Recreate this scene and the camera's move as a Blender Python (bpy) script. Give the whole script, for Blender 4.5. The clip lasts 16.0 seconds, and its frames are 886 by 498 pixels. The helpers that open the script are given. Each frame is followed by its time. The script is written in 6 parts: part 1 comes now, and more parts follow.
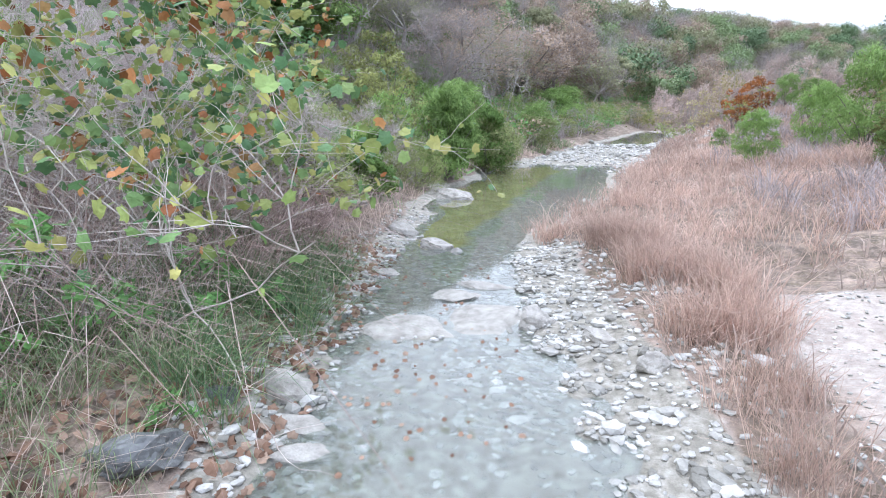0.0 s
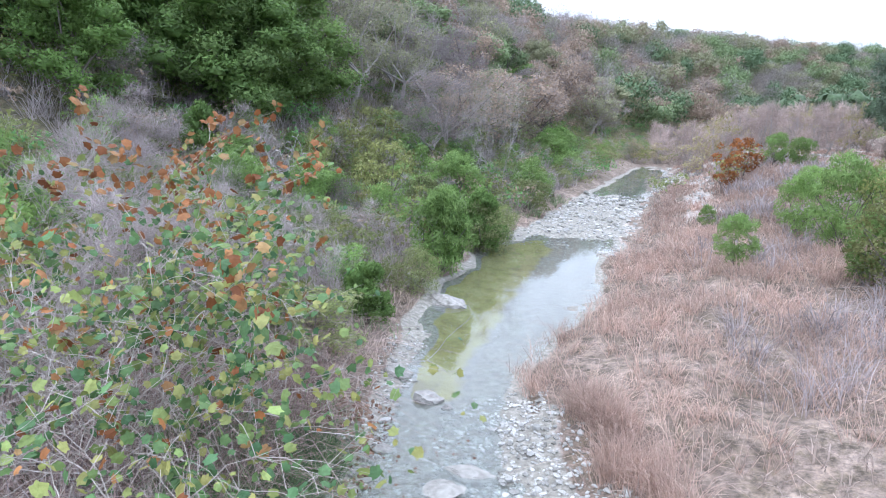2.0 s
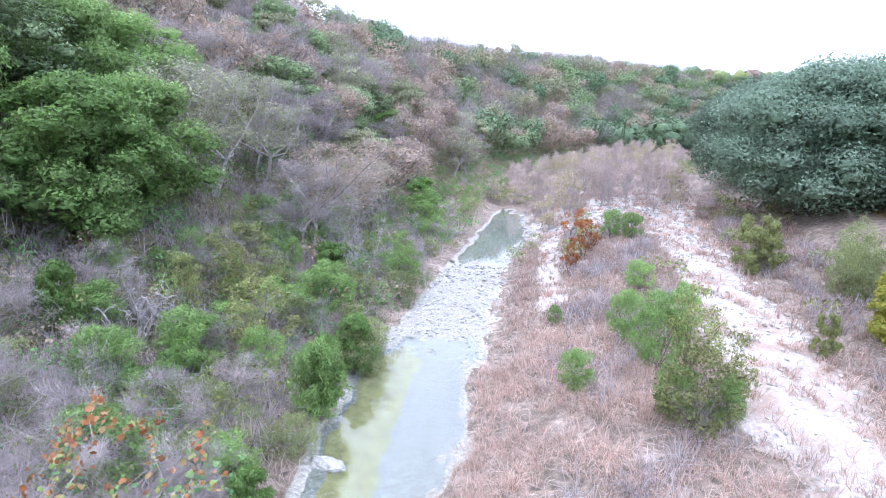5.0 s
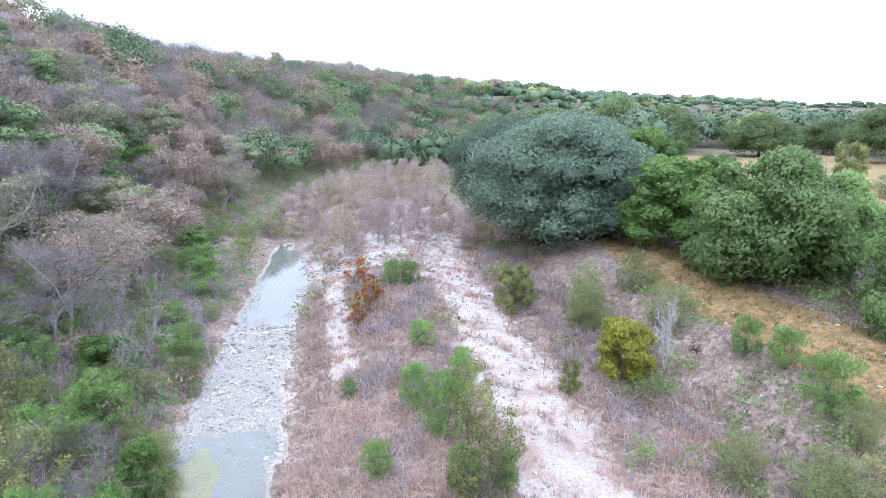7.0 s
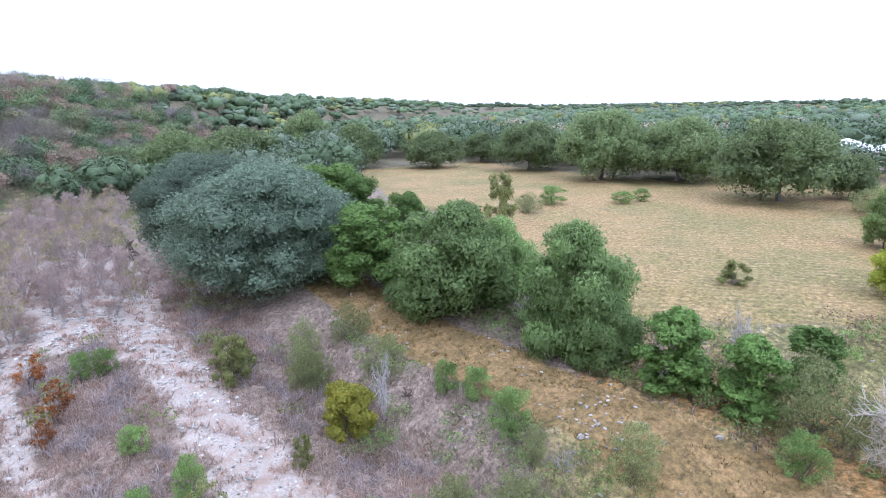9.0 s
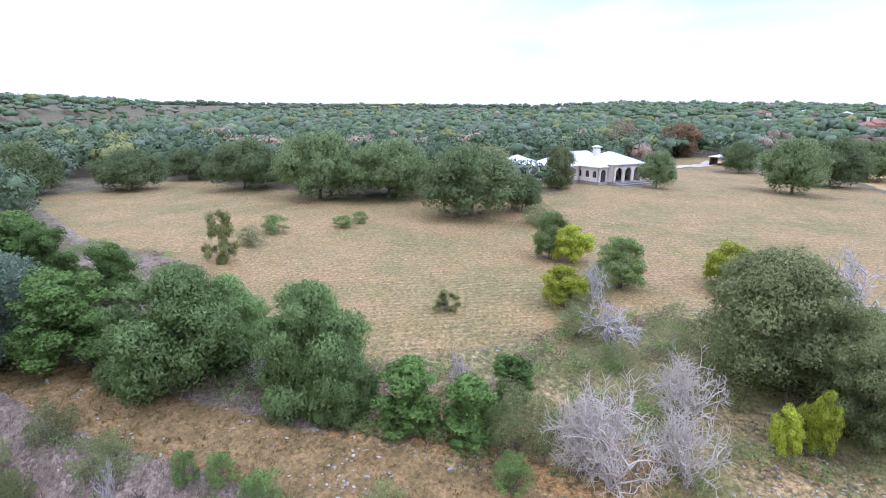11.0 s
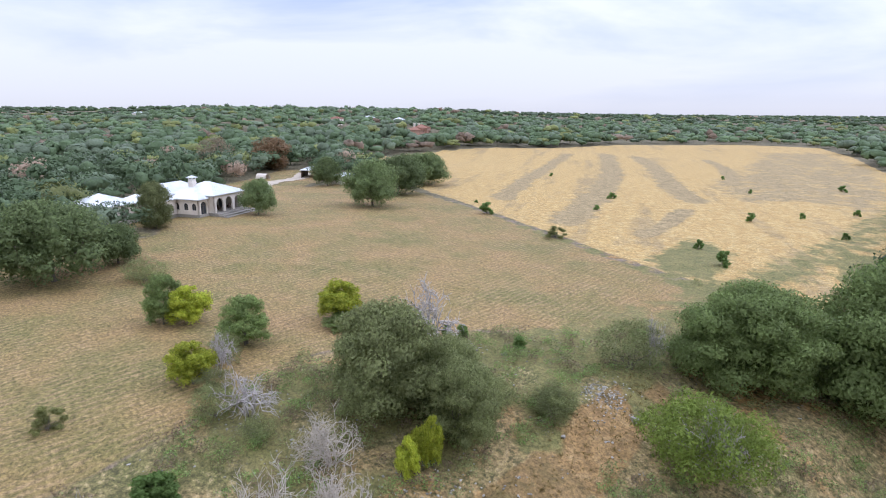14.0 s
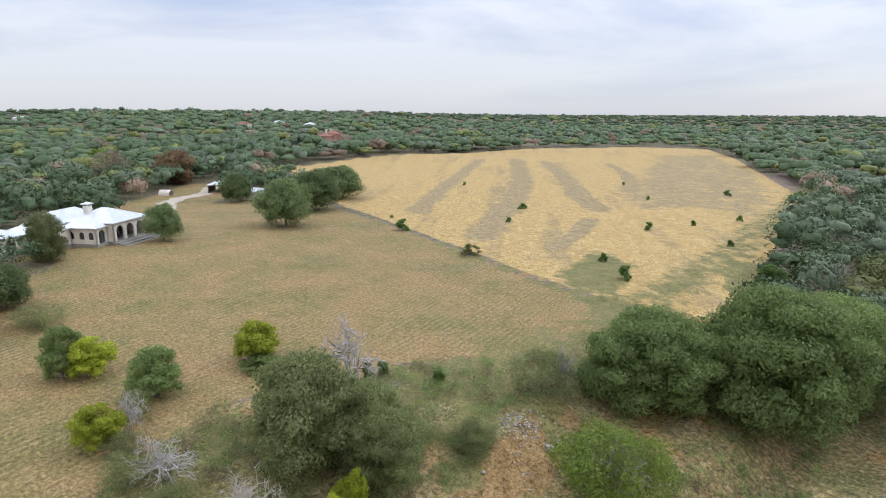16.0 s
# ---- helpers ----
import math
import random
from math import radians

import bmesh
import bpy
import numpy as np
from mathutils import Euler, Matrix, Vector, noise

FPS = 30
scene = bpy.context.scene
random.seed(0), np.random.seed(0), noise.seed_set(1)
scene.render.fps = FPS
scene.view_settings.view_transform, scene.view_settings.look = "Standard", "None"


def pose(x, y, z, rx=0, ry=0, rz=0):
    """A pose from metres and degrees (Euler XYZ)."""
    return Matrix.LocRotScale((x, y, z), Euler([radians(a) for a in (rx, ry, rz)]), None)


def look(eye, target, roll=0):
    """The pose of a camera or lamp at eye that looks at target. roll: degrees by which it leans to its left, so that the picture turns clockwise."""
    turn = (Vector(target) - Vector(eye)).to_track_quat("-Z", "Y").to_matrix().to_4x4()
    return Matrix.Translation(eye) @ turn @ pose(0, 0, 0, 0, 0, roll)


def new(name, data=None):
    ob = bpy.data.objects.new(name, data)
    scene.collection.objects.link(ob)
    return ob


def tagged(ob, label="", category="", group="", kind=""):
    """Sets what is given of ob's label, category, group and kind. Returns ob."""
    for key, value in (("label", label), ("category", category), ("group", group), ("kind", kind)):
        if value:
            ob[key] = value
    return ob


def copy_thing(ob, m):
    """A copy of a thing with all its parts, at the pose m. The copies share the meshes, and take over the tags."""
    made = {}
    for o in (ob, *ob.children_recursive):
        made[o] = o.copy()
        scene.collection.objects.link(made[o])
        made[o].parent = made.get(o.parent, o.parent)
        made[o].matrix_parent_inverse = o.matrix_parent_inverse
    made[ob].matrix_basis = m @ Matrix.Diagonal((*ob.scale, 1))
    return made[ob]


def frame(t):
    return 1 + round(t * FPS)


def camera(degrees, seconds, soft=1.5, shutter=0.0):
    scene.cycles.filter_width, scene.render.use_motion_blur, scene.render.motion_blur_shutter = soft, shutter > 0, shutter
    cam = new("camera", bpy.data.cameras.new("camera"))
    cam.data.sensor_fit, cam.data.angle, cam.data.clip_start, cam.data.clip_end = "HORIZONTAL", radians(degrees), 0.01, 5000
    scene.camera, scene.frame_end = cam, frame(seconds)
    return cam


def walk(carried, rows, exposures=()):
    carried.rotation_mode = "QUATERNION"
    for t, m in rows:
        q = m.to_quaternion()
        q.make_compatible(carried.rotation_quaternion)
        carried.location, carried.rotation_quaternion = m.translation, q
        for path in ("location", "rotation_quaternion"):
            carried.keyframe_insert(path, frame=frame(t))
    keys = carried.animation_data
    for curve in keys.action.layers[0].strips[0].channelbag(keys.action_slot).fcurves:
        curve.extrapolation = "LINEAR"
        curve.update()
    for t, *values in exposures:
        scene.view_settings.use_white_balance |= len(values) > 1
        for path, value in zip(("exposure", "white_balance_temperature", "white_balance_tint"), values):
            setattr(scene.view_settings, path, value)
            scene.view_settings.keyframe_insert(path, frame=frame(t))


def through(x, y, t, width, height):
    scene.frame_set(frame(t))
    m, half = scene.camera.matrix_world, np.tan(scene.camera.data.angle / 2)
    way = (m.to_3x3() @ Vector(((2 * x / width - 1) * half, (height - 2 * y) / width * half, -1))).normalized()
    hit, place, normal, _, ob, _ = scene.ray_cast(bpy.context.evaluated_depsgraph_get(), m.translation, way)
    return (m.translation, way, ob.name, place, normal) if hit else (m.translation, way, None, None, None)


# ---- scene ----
# ---------------------------------------------------------------- the camera: a drone that rises and turns
cam = camera(74.65, 16.0, 1.0)
PATH = [
    (0, (0.000, 0.000, 2.205), (-0.000, 9.722, -0.137), -0.04),
    (0.5, (0.002, 0.003, 2.773), (0.002, 9.729, 0.447), 0.15),
    (1, (0.020, 0.008, 3.430), (0.006, 9.742, 1.137), 0.10),
    (1.5, (0.090, -0.059, 4.134), (0.077, 9.685, 1.885), 0.10),
    (2, (0.160, -0.153, 4.860), (0.149, 9.603, 2.662), -0.02),
    (2.5, (0.220, -0.284, 5.530), (0.217, 9.482, 3.383), -0.18),
    (3, (0.264, -0.430, 6.183), (0.516, 9.340, 4.067), -0.24),
    (3.2, (0.279, -0.478, 6.478), (0.628, 9.291, 4.370), -0.32),
    (5.3, (0.197, -0.561, 10.401), (2.833, 8.821, 8.156), 0.20),
    (5.5, (0.147, -0.537, 10.813), (3.126, 8.741, 8.565), 0.17),
    (6, (0.003, -0.481, 11.825), (3.581, 8.577, 9.552), 0.18),
    (6.5, (-0.140, -0.538, 12.806), (4.303, 8.127, 10.530), 0.26),
    (7, (-0.255, -0.588, 13.764), (5.322, 7.394, 11.488), 0.36),
    (7.5, (-0.369, -0.598, 14.779), (6.260, 6.531, 12.489), 0.29),
    (8, (-0.500, -0.627, 15.822), (6.992, 5.591, 13.541), 0.13),
    (8.5, (-0.582, -0.608, 16.888), (7.571, 4.716, 14.607), 0.04),
    (9, (-0.623, -0.552, 17.915), (8.137, 3.690, 15.617), -0.10),
    (9.5, (-0.683, -0.546, 18.933), (8.500, 2.675, 16.630), -0.24),
    (9.7, (-0.712, -0.539, 19.330), (8.632, 2.178, 17.027), -0.22),
    (11.8, (-0.766, 0.052, 23.081), (8.733, -2.086, 20.801), 1.15),
    (12, (-0.761, 0.100, 23.444), (8.611, -2.544, 21.171), 1.11),
    (12.5, (-0.755, 0.219, 24.342), (8.156, -3.716, 22.081), 0.82),
    (13, (-0.753, 0.356, 25.210), (7.569, -4.713, 22.963), 0.67),
    (13.5, (-0.790, 0.508, 26.080), (7.007, -5.340, 23.839), 0.43),
    (14, (-0.829, 0.612, 26.969), (6.642, -5.648, 24.733), 0.31),
    (14.5, (-0.862, 0.672, 27.881), (6.290, -5.951, 25.649), 0.25),
    (15, (-0.915, 0.691, 28.797), (5.883, -6.298, 26.571), 0.11),
    (15.5, (-0.989, 0.697, 29.706), (5.610, -6.478, 27.475), 0.08),
    (16, (-1.061, 0.699, 30.605), (5.425, -6.578, 28.374), 0.04),
]
EXPOSURES = [(0, 1.15, 5720, 12), (2, 1.1, 5520, 13), (3, 1.1, 5430, 15), (5.5, 1.55, 5350, 18), (7, 1.22, 5400, 17), (8, .9, 5450, 17), (9.7, .82, 5350, 22), (12, .45, 5350, 24), (14, .25, 5800, 18), (16, .08, 6150, 12)]
walk(cam, [(t, look(eye, target, roll)) for t, eye, target, roll in PATH], EXPOSURES)

# ---------------------------------------------------------------- light: a bright overcast day
SUN_AZIMUTH, SUN_ELEVATION = 215.0, 42.0
world = bpy.data.worlds.new("overcast_sky")
scene.world = world
world.use_nodes = True
wn, wl = world.node_tree.nodes, world.node_tree.links
wn.clear()


def wnode(kind, **sets):
    n = wn.new(kind)
    for k, v in sets.items():
        n.inputs[k].default_value = v
    return n


sky = wn.new("ShaderNodeTexSky")
sky.sky_type, sky.sun_disc = "NISHITA", False
sky.sun_elevation, sky.sun_rotation = radians(SUN_ELEVATION), radians(SUN_AZIMUTH)
coords = wn.new("ShaderNodeTexCoord")
squash = wnode("ShaderNodeMapping")
squash.inputs["Scale"].default_value = (1.0, 1.0, 4.2)
wl.new(coords.outputs["Generated"], squash.inputs["Vector"])
puffs = wnode("ShaderNodeTexNoise", Scale=1.7, Detail=6.0, Roughness=.52, Distortion=.35)
wl.new(squash.outputs["Vector"], puffs.inputs["Vector"])
thick = wn.new("ShaderNodeValToRGB")
thick.color_ramp.elements[0].position, thick.color_ramp.elements[0].color = .4, (.46, .56, .78, 1)
thick.color_ramp.elements[1].position, thick.color_ramp.elements[1].color = .6, (.95, .96, 1.0, 1)
wl.new(puffs.outputs["Fac"], thick.inputs["Fac"])
# the cloud cover is brighter towards the hidden sun's side and the zenith
sep = wn.new("ShaderNodeSeparateXYZ")
wl.new(coords.outputs["Generated"], sep.inputs["Vector"])
veil = wn.new("ShaderNodeBackground")
# an overcast sky is about three times as bright overhead as at the horizon
rise = wn.new("ShaderNodeMapRange")
rise.inputs["From Min"].default_value, rise.inputs["From Max"].default_value = 0.0, 1.0
rise.inputs["To Min"].default_value, rise.inputs["To Max"].default_value = .62, 1.7
wl.new(sep.outputs["Z"], rise.inputs["Value"])
wl.new(rise.outputs["Result"], veil.inputs["Strength"])
# thinner, whiter cloud to the north
side = wn.new("ShaderNodeMapRange")
side.inputs["From Min"].default_value, side.inputs["From Max"].default_value = -.55, .35
wl.new(sep.outputs["Y"], side.inputs["Value"])
white = wn.new("ShaderNodeMix")
white.data_type = "RGBA"
white.inputs[7].default_value = (.97, .98, 1.0, 1)
haze = wn.new("ShaderNodeMapRange")
haze.inputs["From Min"].default_value, haze.inputs["From Max"].default_value = .015, .13
haze.inputs["To Min"].default_value, haze.inputs["To Max"].default_value = .85, 0.0
wl.new(sep.outputs["Z"], haze.inputs["Value"])
whiter = wn.new("ShaderNodeMath")
whiter.operation = "MAXIMUM"
wl.new(side.outputs["Result"], whiter.inputs[0])
wl.new(haze.outputs["Result"], whiter.inputs[1])
wl.new(whiter.outputs[0], white.inputs[0])
wl.new(thick.outputs["Color"], white.inputs[6])
wl.new(white.outputs[2], veil.inputs["Color"])
blue = wn.new("ShaderNodeBackground")
blue.inputs["Strength"].default_value = .02
wl.new(sky.outputs["Color"], blue.inputs["Color"])
both = wn.new("ShaderNodeAddShader")
wl.new(veil.outputs[0], both.inputs[0])
wl.new(blue.outputs[0], both.inputs[1])
out = wn.new("ShaderNodeOutputWorld")
wl.new(both.outputs[0], out.inputs["Surface"])

sun_data = bpy.data.lights.new("sun", "SUN")
sun_data.energy, sun_data.angle, sun_data.color = .9, radians(35), (1, .98, .95)
sun = new("sun", sun_data)
az, el = radians(SUN_AZIMUTH), radians(SUN_ELEVATION)
sun.matrix_world = look((0, 0, 0), (-math.sin(az) * math.cos(el), -math.cos(az) * math.cos(el), -math.sin(el)))

# ---------------------------------------------------------------- materials
def mat(name, rough=.8, metal=0.0):
    m = bpy.data.materials.new(name)
    m.use_nodes = True
    b = m.node_tree.nodes["Principled BSDF"]
    b.inputs["Roughness"].default_value, b.inputs["Metallic"].default_value = rough, metal
    return m, m.node_tree.nodes, m.node_tree.links, b


def add(nodes, kind, **sets):
    n = nodes.new(kind)
    for k, v in sets.items():
        n.inputs[k].default_value = v
    return n


def ramp(nodes, links, source, stops):
    r = nodes.new("ShaderNodeValToRGB")
    while len(r.color_ramp.elements) < len(stops):
        r.color_ramp.elements.new(.5)
    for e, (p, c) in zip(r.color_ramp.elements, stops):
        e.position, e.color = p, (*c, 1)
    links.new(source, r.inputs["Fac"])
    return r.outputs["Color"]


def blend(nodes, links, fac, a, b, way="MIX"):
    m = nodes.new("ShaderNodeMix")
    m.data_type, m.blend_type = "RGBA", way
    for sock, v in ((m.inputs[0], fac), (m.inputs[6], a), (m.inputs[7], b)):
        if isinstance(v, bpy.types.NodeSocket):
            links.new(v, sock)
        else:
            sock.default_value = v if isinstance(v, (int, float)) else (*v, 1)
    return m.outputs[2]


def math_node(nodes, links, op, a, b=0.0, clamp=False):
    m = nodes.new("ShaderNodeMath")
    m.operation, m.use_clamp = op, clamp
    for sock, v in zip(m.inputs, (a, b)):
        if isinstance(v, bpy.types.NodeSocket):
            links.new(v, sock)
        else:
            sock.default_value = v
    return m.outputs[0]


def noise_at(nodes, links, size, detail=4.0, rough=.55, vec=None):
    """Noise whose blots are about size metres, in the world's metres."""
    n = add(nodes, "ShaderNodeTexNoise", Scale=1.0 / size, Detail=detail, Roughness=rough)
    if vec is None:
        vec = nodes.new("ShaderNodeNewGeometry").outputs["Position"]
    links.new(vec, n.inputs["Vector"])
    return n.outputs["Fac"]


def relief(nodes, links, bsdf, height, strength, distance):
    b = add(nodes, "ShaderNodeBump", Strength=strength, Distance=distance)
    links.new(height, b.inputs["Height"])
    links.new(b.outputs["Normal"], bsdf.inputs["Normal"])


def leaf_mat(name, stops, through=.5, rough=.6, fine=.11, clump=1.6, uneven=.9):
    """Leaves that vary one by one and tree by tree; stops: colours from the rarest dark to the rarest light."""
    m, n, l, b = mat(name, rough)
    geo, info = n.new("ShaderNodeNewGeometry"), n.new("ShaderNodeObjectInfo")
    col = ramp(n, l, geo.outputs["Random Per Island"], [((i + .0) / max(1, len(stops) - 1), c) for i, c in enumerate(stops)])
    tone = math_node(n, l, "MULTIPLY_ADD", info.outputs["Random"], .5)
    tone.node.inputs[2].default_value = .75
    patch = noise_at(n, l, clump, 2)
    tone2 = math_node(n, l, "MULTIPLY_ADD", patch, uneven)
    tone2.node.inputs[2].default_value = 1 - uneven / 2
    hsv = n.new("ShaderNodeHueSaturation")
    l.new(col, hsv.inputs["Color"])
    speck = noise_at(n, l, fine, 4, .7)
    tone3 = math_node(n, l, "MULTIPLY_ADD", speck, 1.2)
    tone3.node.inputs[2].default_value = .42
    l.new(math_node(n, l, "MULTIPLY", math_node(n, l, "MULTIPLY", tone, tone2), tone3), hsv.inputs["Value"])
    relief(n, l, b, speck, .5, fine * .5)
    l.new(hsv.outputs["Color"], b.inputs["Base Color"])
    b.inputs["Specular IOR Level"].default_value = .25
    if through:
        t = n.new("ShaderNodeBsdfTranslucent")
        l.new(hsv.outputs["Color"], t.inputs["Color"])
        mx = n.new("ShaderNodeMixShader")
        mx.inputs[0].default_value = through
        l.new(b.outputs[0], mx.inputs[1])
        l.new(t.outputs[0], mx.inputs[2])
        l.new(mx.outputs[0], n["Material Output"].inputs["Surface"])
    return m


def plain_mat(name, a, b_, size, rough=.8, bump=.3, dist=.02, fine=None, metal=0.0):
    """Two colours mixed by blots of that size and finer grain, with relief."""
    m, n, l, b = mat(name, rough, metal)
    big, small = noise_at(n, l, size), noise_at(n, l, fine or size / 9, 6, .65)
    both = math_node(n, l, "ADD", math_node(n, l, "MULTIPLY", big, .6), math_node(n, l, "MULTIPLY", small, .4))
    l.new(ramp(n, l, both, [(.36, a), (.64, b_)]), b.inputs["Base Color"])
    relief(n, l, b, small, bump, dist)
    return m


OAK = leaf_mat("live_oak_leaves", [(.155, .208, .07), (.185, .245, .083), (.24, .32, .108), (.275, .362, .122)])
FIELD_OAK = leaf_mat("greyish_oak_leaves", [(.138, .18, .075), (.163, .212, .088), (.208, .272, .113), (.238, .31, .128)])
BANK_OAK = leaf_mat("sunny_oak_leaves", [(.19, .25, .085), (.225, .295, .1), (.285, .375, .13), (.32, .42, .145)])
TERRACE_OAK = leaf_mat("fresh_oak_leaves", [(.155, .22, .078), (.185, .262, .092), (.235, .335, .118), (.265, .375, .134)])
DARK_OAK = leaf_mat("dusky_oak_leaves", [(0.122, 0.164, 0.110), (0.146, 0.196, 0.131), (0.198, 0.264, 0.177), (0.224, 0.300, 0.201)])
JUNIPER = leaf_mat("juniper_foliage", [(.12, .188, .05), (.14, .222, .06), (.18, .287, .078), (.205, .322, .088)])
BRIGHT = leaf_mat("fresh_green_leaves", [(0.114, 0.223, 0.071), (0.137, 0.268, 0.087), (0.184, 0.359, 0.115), (0.210, 0.409, 0.131)])
SAGE = leaf_mat("grey_green_leaves", [(.176, .2, .082), (.213, .24, .1), (.285, .32, .134), (.324, .365, .152)])
FRESH = leaf_mat("feathery_green_leaves", [(.16, .24, .075), (.2, .3, .09), (.25, .37, .115), (.3, .42, .14)], .5)
YELLOW = leaf_mat("yellow_leaves", [(.27, .32, .035), (.34, .4, .045), (.45, .49, .055), (.54, .55, .07)])
OLIVE_YELLOW = leaf_mat("olive_yellow_leaves", [(.28, .31, .05), (.36, .38, .06), (.46, .43, .07), (.55, .47, .08)])
YELLOW_GREEN = leaf_mat("yellow_green_leaves", [(0.158, 0.207, 0.041), (0.187, 0.247, 0.049), (0.253, 0.333, 0.067), (0.289, 0.380, 0.076)])
ORANGE = leaf_mat("rust_orange_leaves", [(0.165, 0.068, 0.022), (0.247, 0.101, 0.034), (0.363, 0.149, 0.05), (0.396, 0.162, 0.054)])
BROWN = leaf_mat("dry_brown_leaves", [(0.175, 0.132, 0.089), (0.208, 0.156, 0.106), (0.280, 0.210, 0.144), (0.318, 0.241, 0.164)])
TWIG = leaf_mat("bare_grey_twigs", [(0.151, 0.133, 0.122), (0.186, 0.165, 0.153), (0.249, 0.222, 0.209), (0.285, 0.258, 0.245)], .12)
TWIGS = leaf_mat("thin_grey_twigs", [(0.240, 0.208, 0.200), (0.304, 0.264, 0.256), (0.400, 0.352, 0.344), (0.480, 0.432, 0.424)], .5)
OLIVE = leaf_mat("turning_olive_leaves", [(0.163, 0.172, 0.064), (0.194, 0.205, 0.076), (0.261, 0.278, 0.103), (0.299, 0.316, 0.117)])
STRAW = leaf_mat("russet_dry_grass", [(0.325, 0.237, 0.194), (0.388, 0.283, 0.231), (0.523, 0.381, 0.312), (0.558, 0.435, 0.355)], .5, .7)
THATCH = leaf_mat("pale_dead_grass", [(0.295, 0.239, 0.204), (0.374, 0.304, 0.258), (0.526, 0.426, 0.363), (0.598, 0.485, 0.414)], .5, .7)
GREEN_GRASS = leaf_mat("green_grass", [(0.146, 0.185, 0.098), (0.175, 0.220, 0.116), (0.235, 0.297, 0.156), (0.268, 0.339, 0.179)], .5, .7)
SEDGE = leaf_mat("blue_green_sedge", [(.1, .17, .085), (.14, .22, .11), (.2, .29, .14), (.27, .35, .16)], .5, .7)
TRACK = leaf_mat("olive_gold_grass", [(.17, .142, .046), (.245, .19, .068), (.32, .24, .088), (.39, .295, .125)], .5, .7)
BARK = plain_mat("grey_bark", (.09, .075, .06), (.2, .175, .15), .15, .9, .6, .02)
TWIGGY = plain_mat("grey_pink_twigs", (.42, .375, .32), (.62, .565, .485), .2, .8, .3, .01)
PALE_WOOD = plain_mat("weathered_pale_wood", (.25, .225, .205), (.42, .385, .36), .2, .8, .4, .01)
BLEACHED = plain_mat("bleached_dead_wood", (.36, .33, .31), (.56, .525, .5), .2, .8, .3, .01)
DARK_WOOD = plain_mat("dark_rotten_wood", (.05, .04, .034), (.14, .11, .09), .2, .9, .5, .02)
STONE = plain_mat("limestone", (.2, .185, .16), (.4, .38, .34), .12, .85, .5, .01)
STUCCO = plain_mat("cream_stucco", (.66, .6, .53), (.76, .71, .65), .8, .85, .2, .01)
INSIDE = plain_mat("dim_room_plaster", (.3, .25, .2), (.4, .34, .28), .8, .9, .1, .01)
TERRACOTTA = plain_mat("terracotta_tiles", (.24, .12, .085), (.36, .19, .135), .5, .8, .5, .05)
DARK_PANE = plain_mat("dark_window_glass", (.03, .035, .04), (.06, .07, .075), .6, .12, .0, .01)
DRIVE = plain_mat("pale_caliche_gravel", (.38, .325, .26), (.54, .475, .39), 1.5, .95, .4, .03)
CUSHION = plain_mat("dark_wicker", (.05, .035, .03), (.12, .08, .06), .1, .8, .3, .01)
WET_STONE = plain_mat("wet_dark_limestone", (.04, .042, .044), (.17, .175, .17), .3, .35, .5, .02)


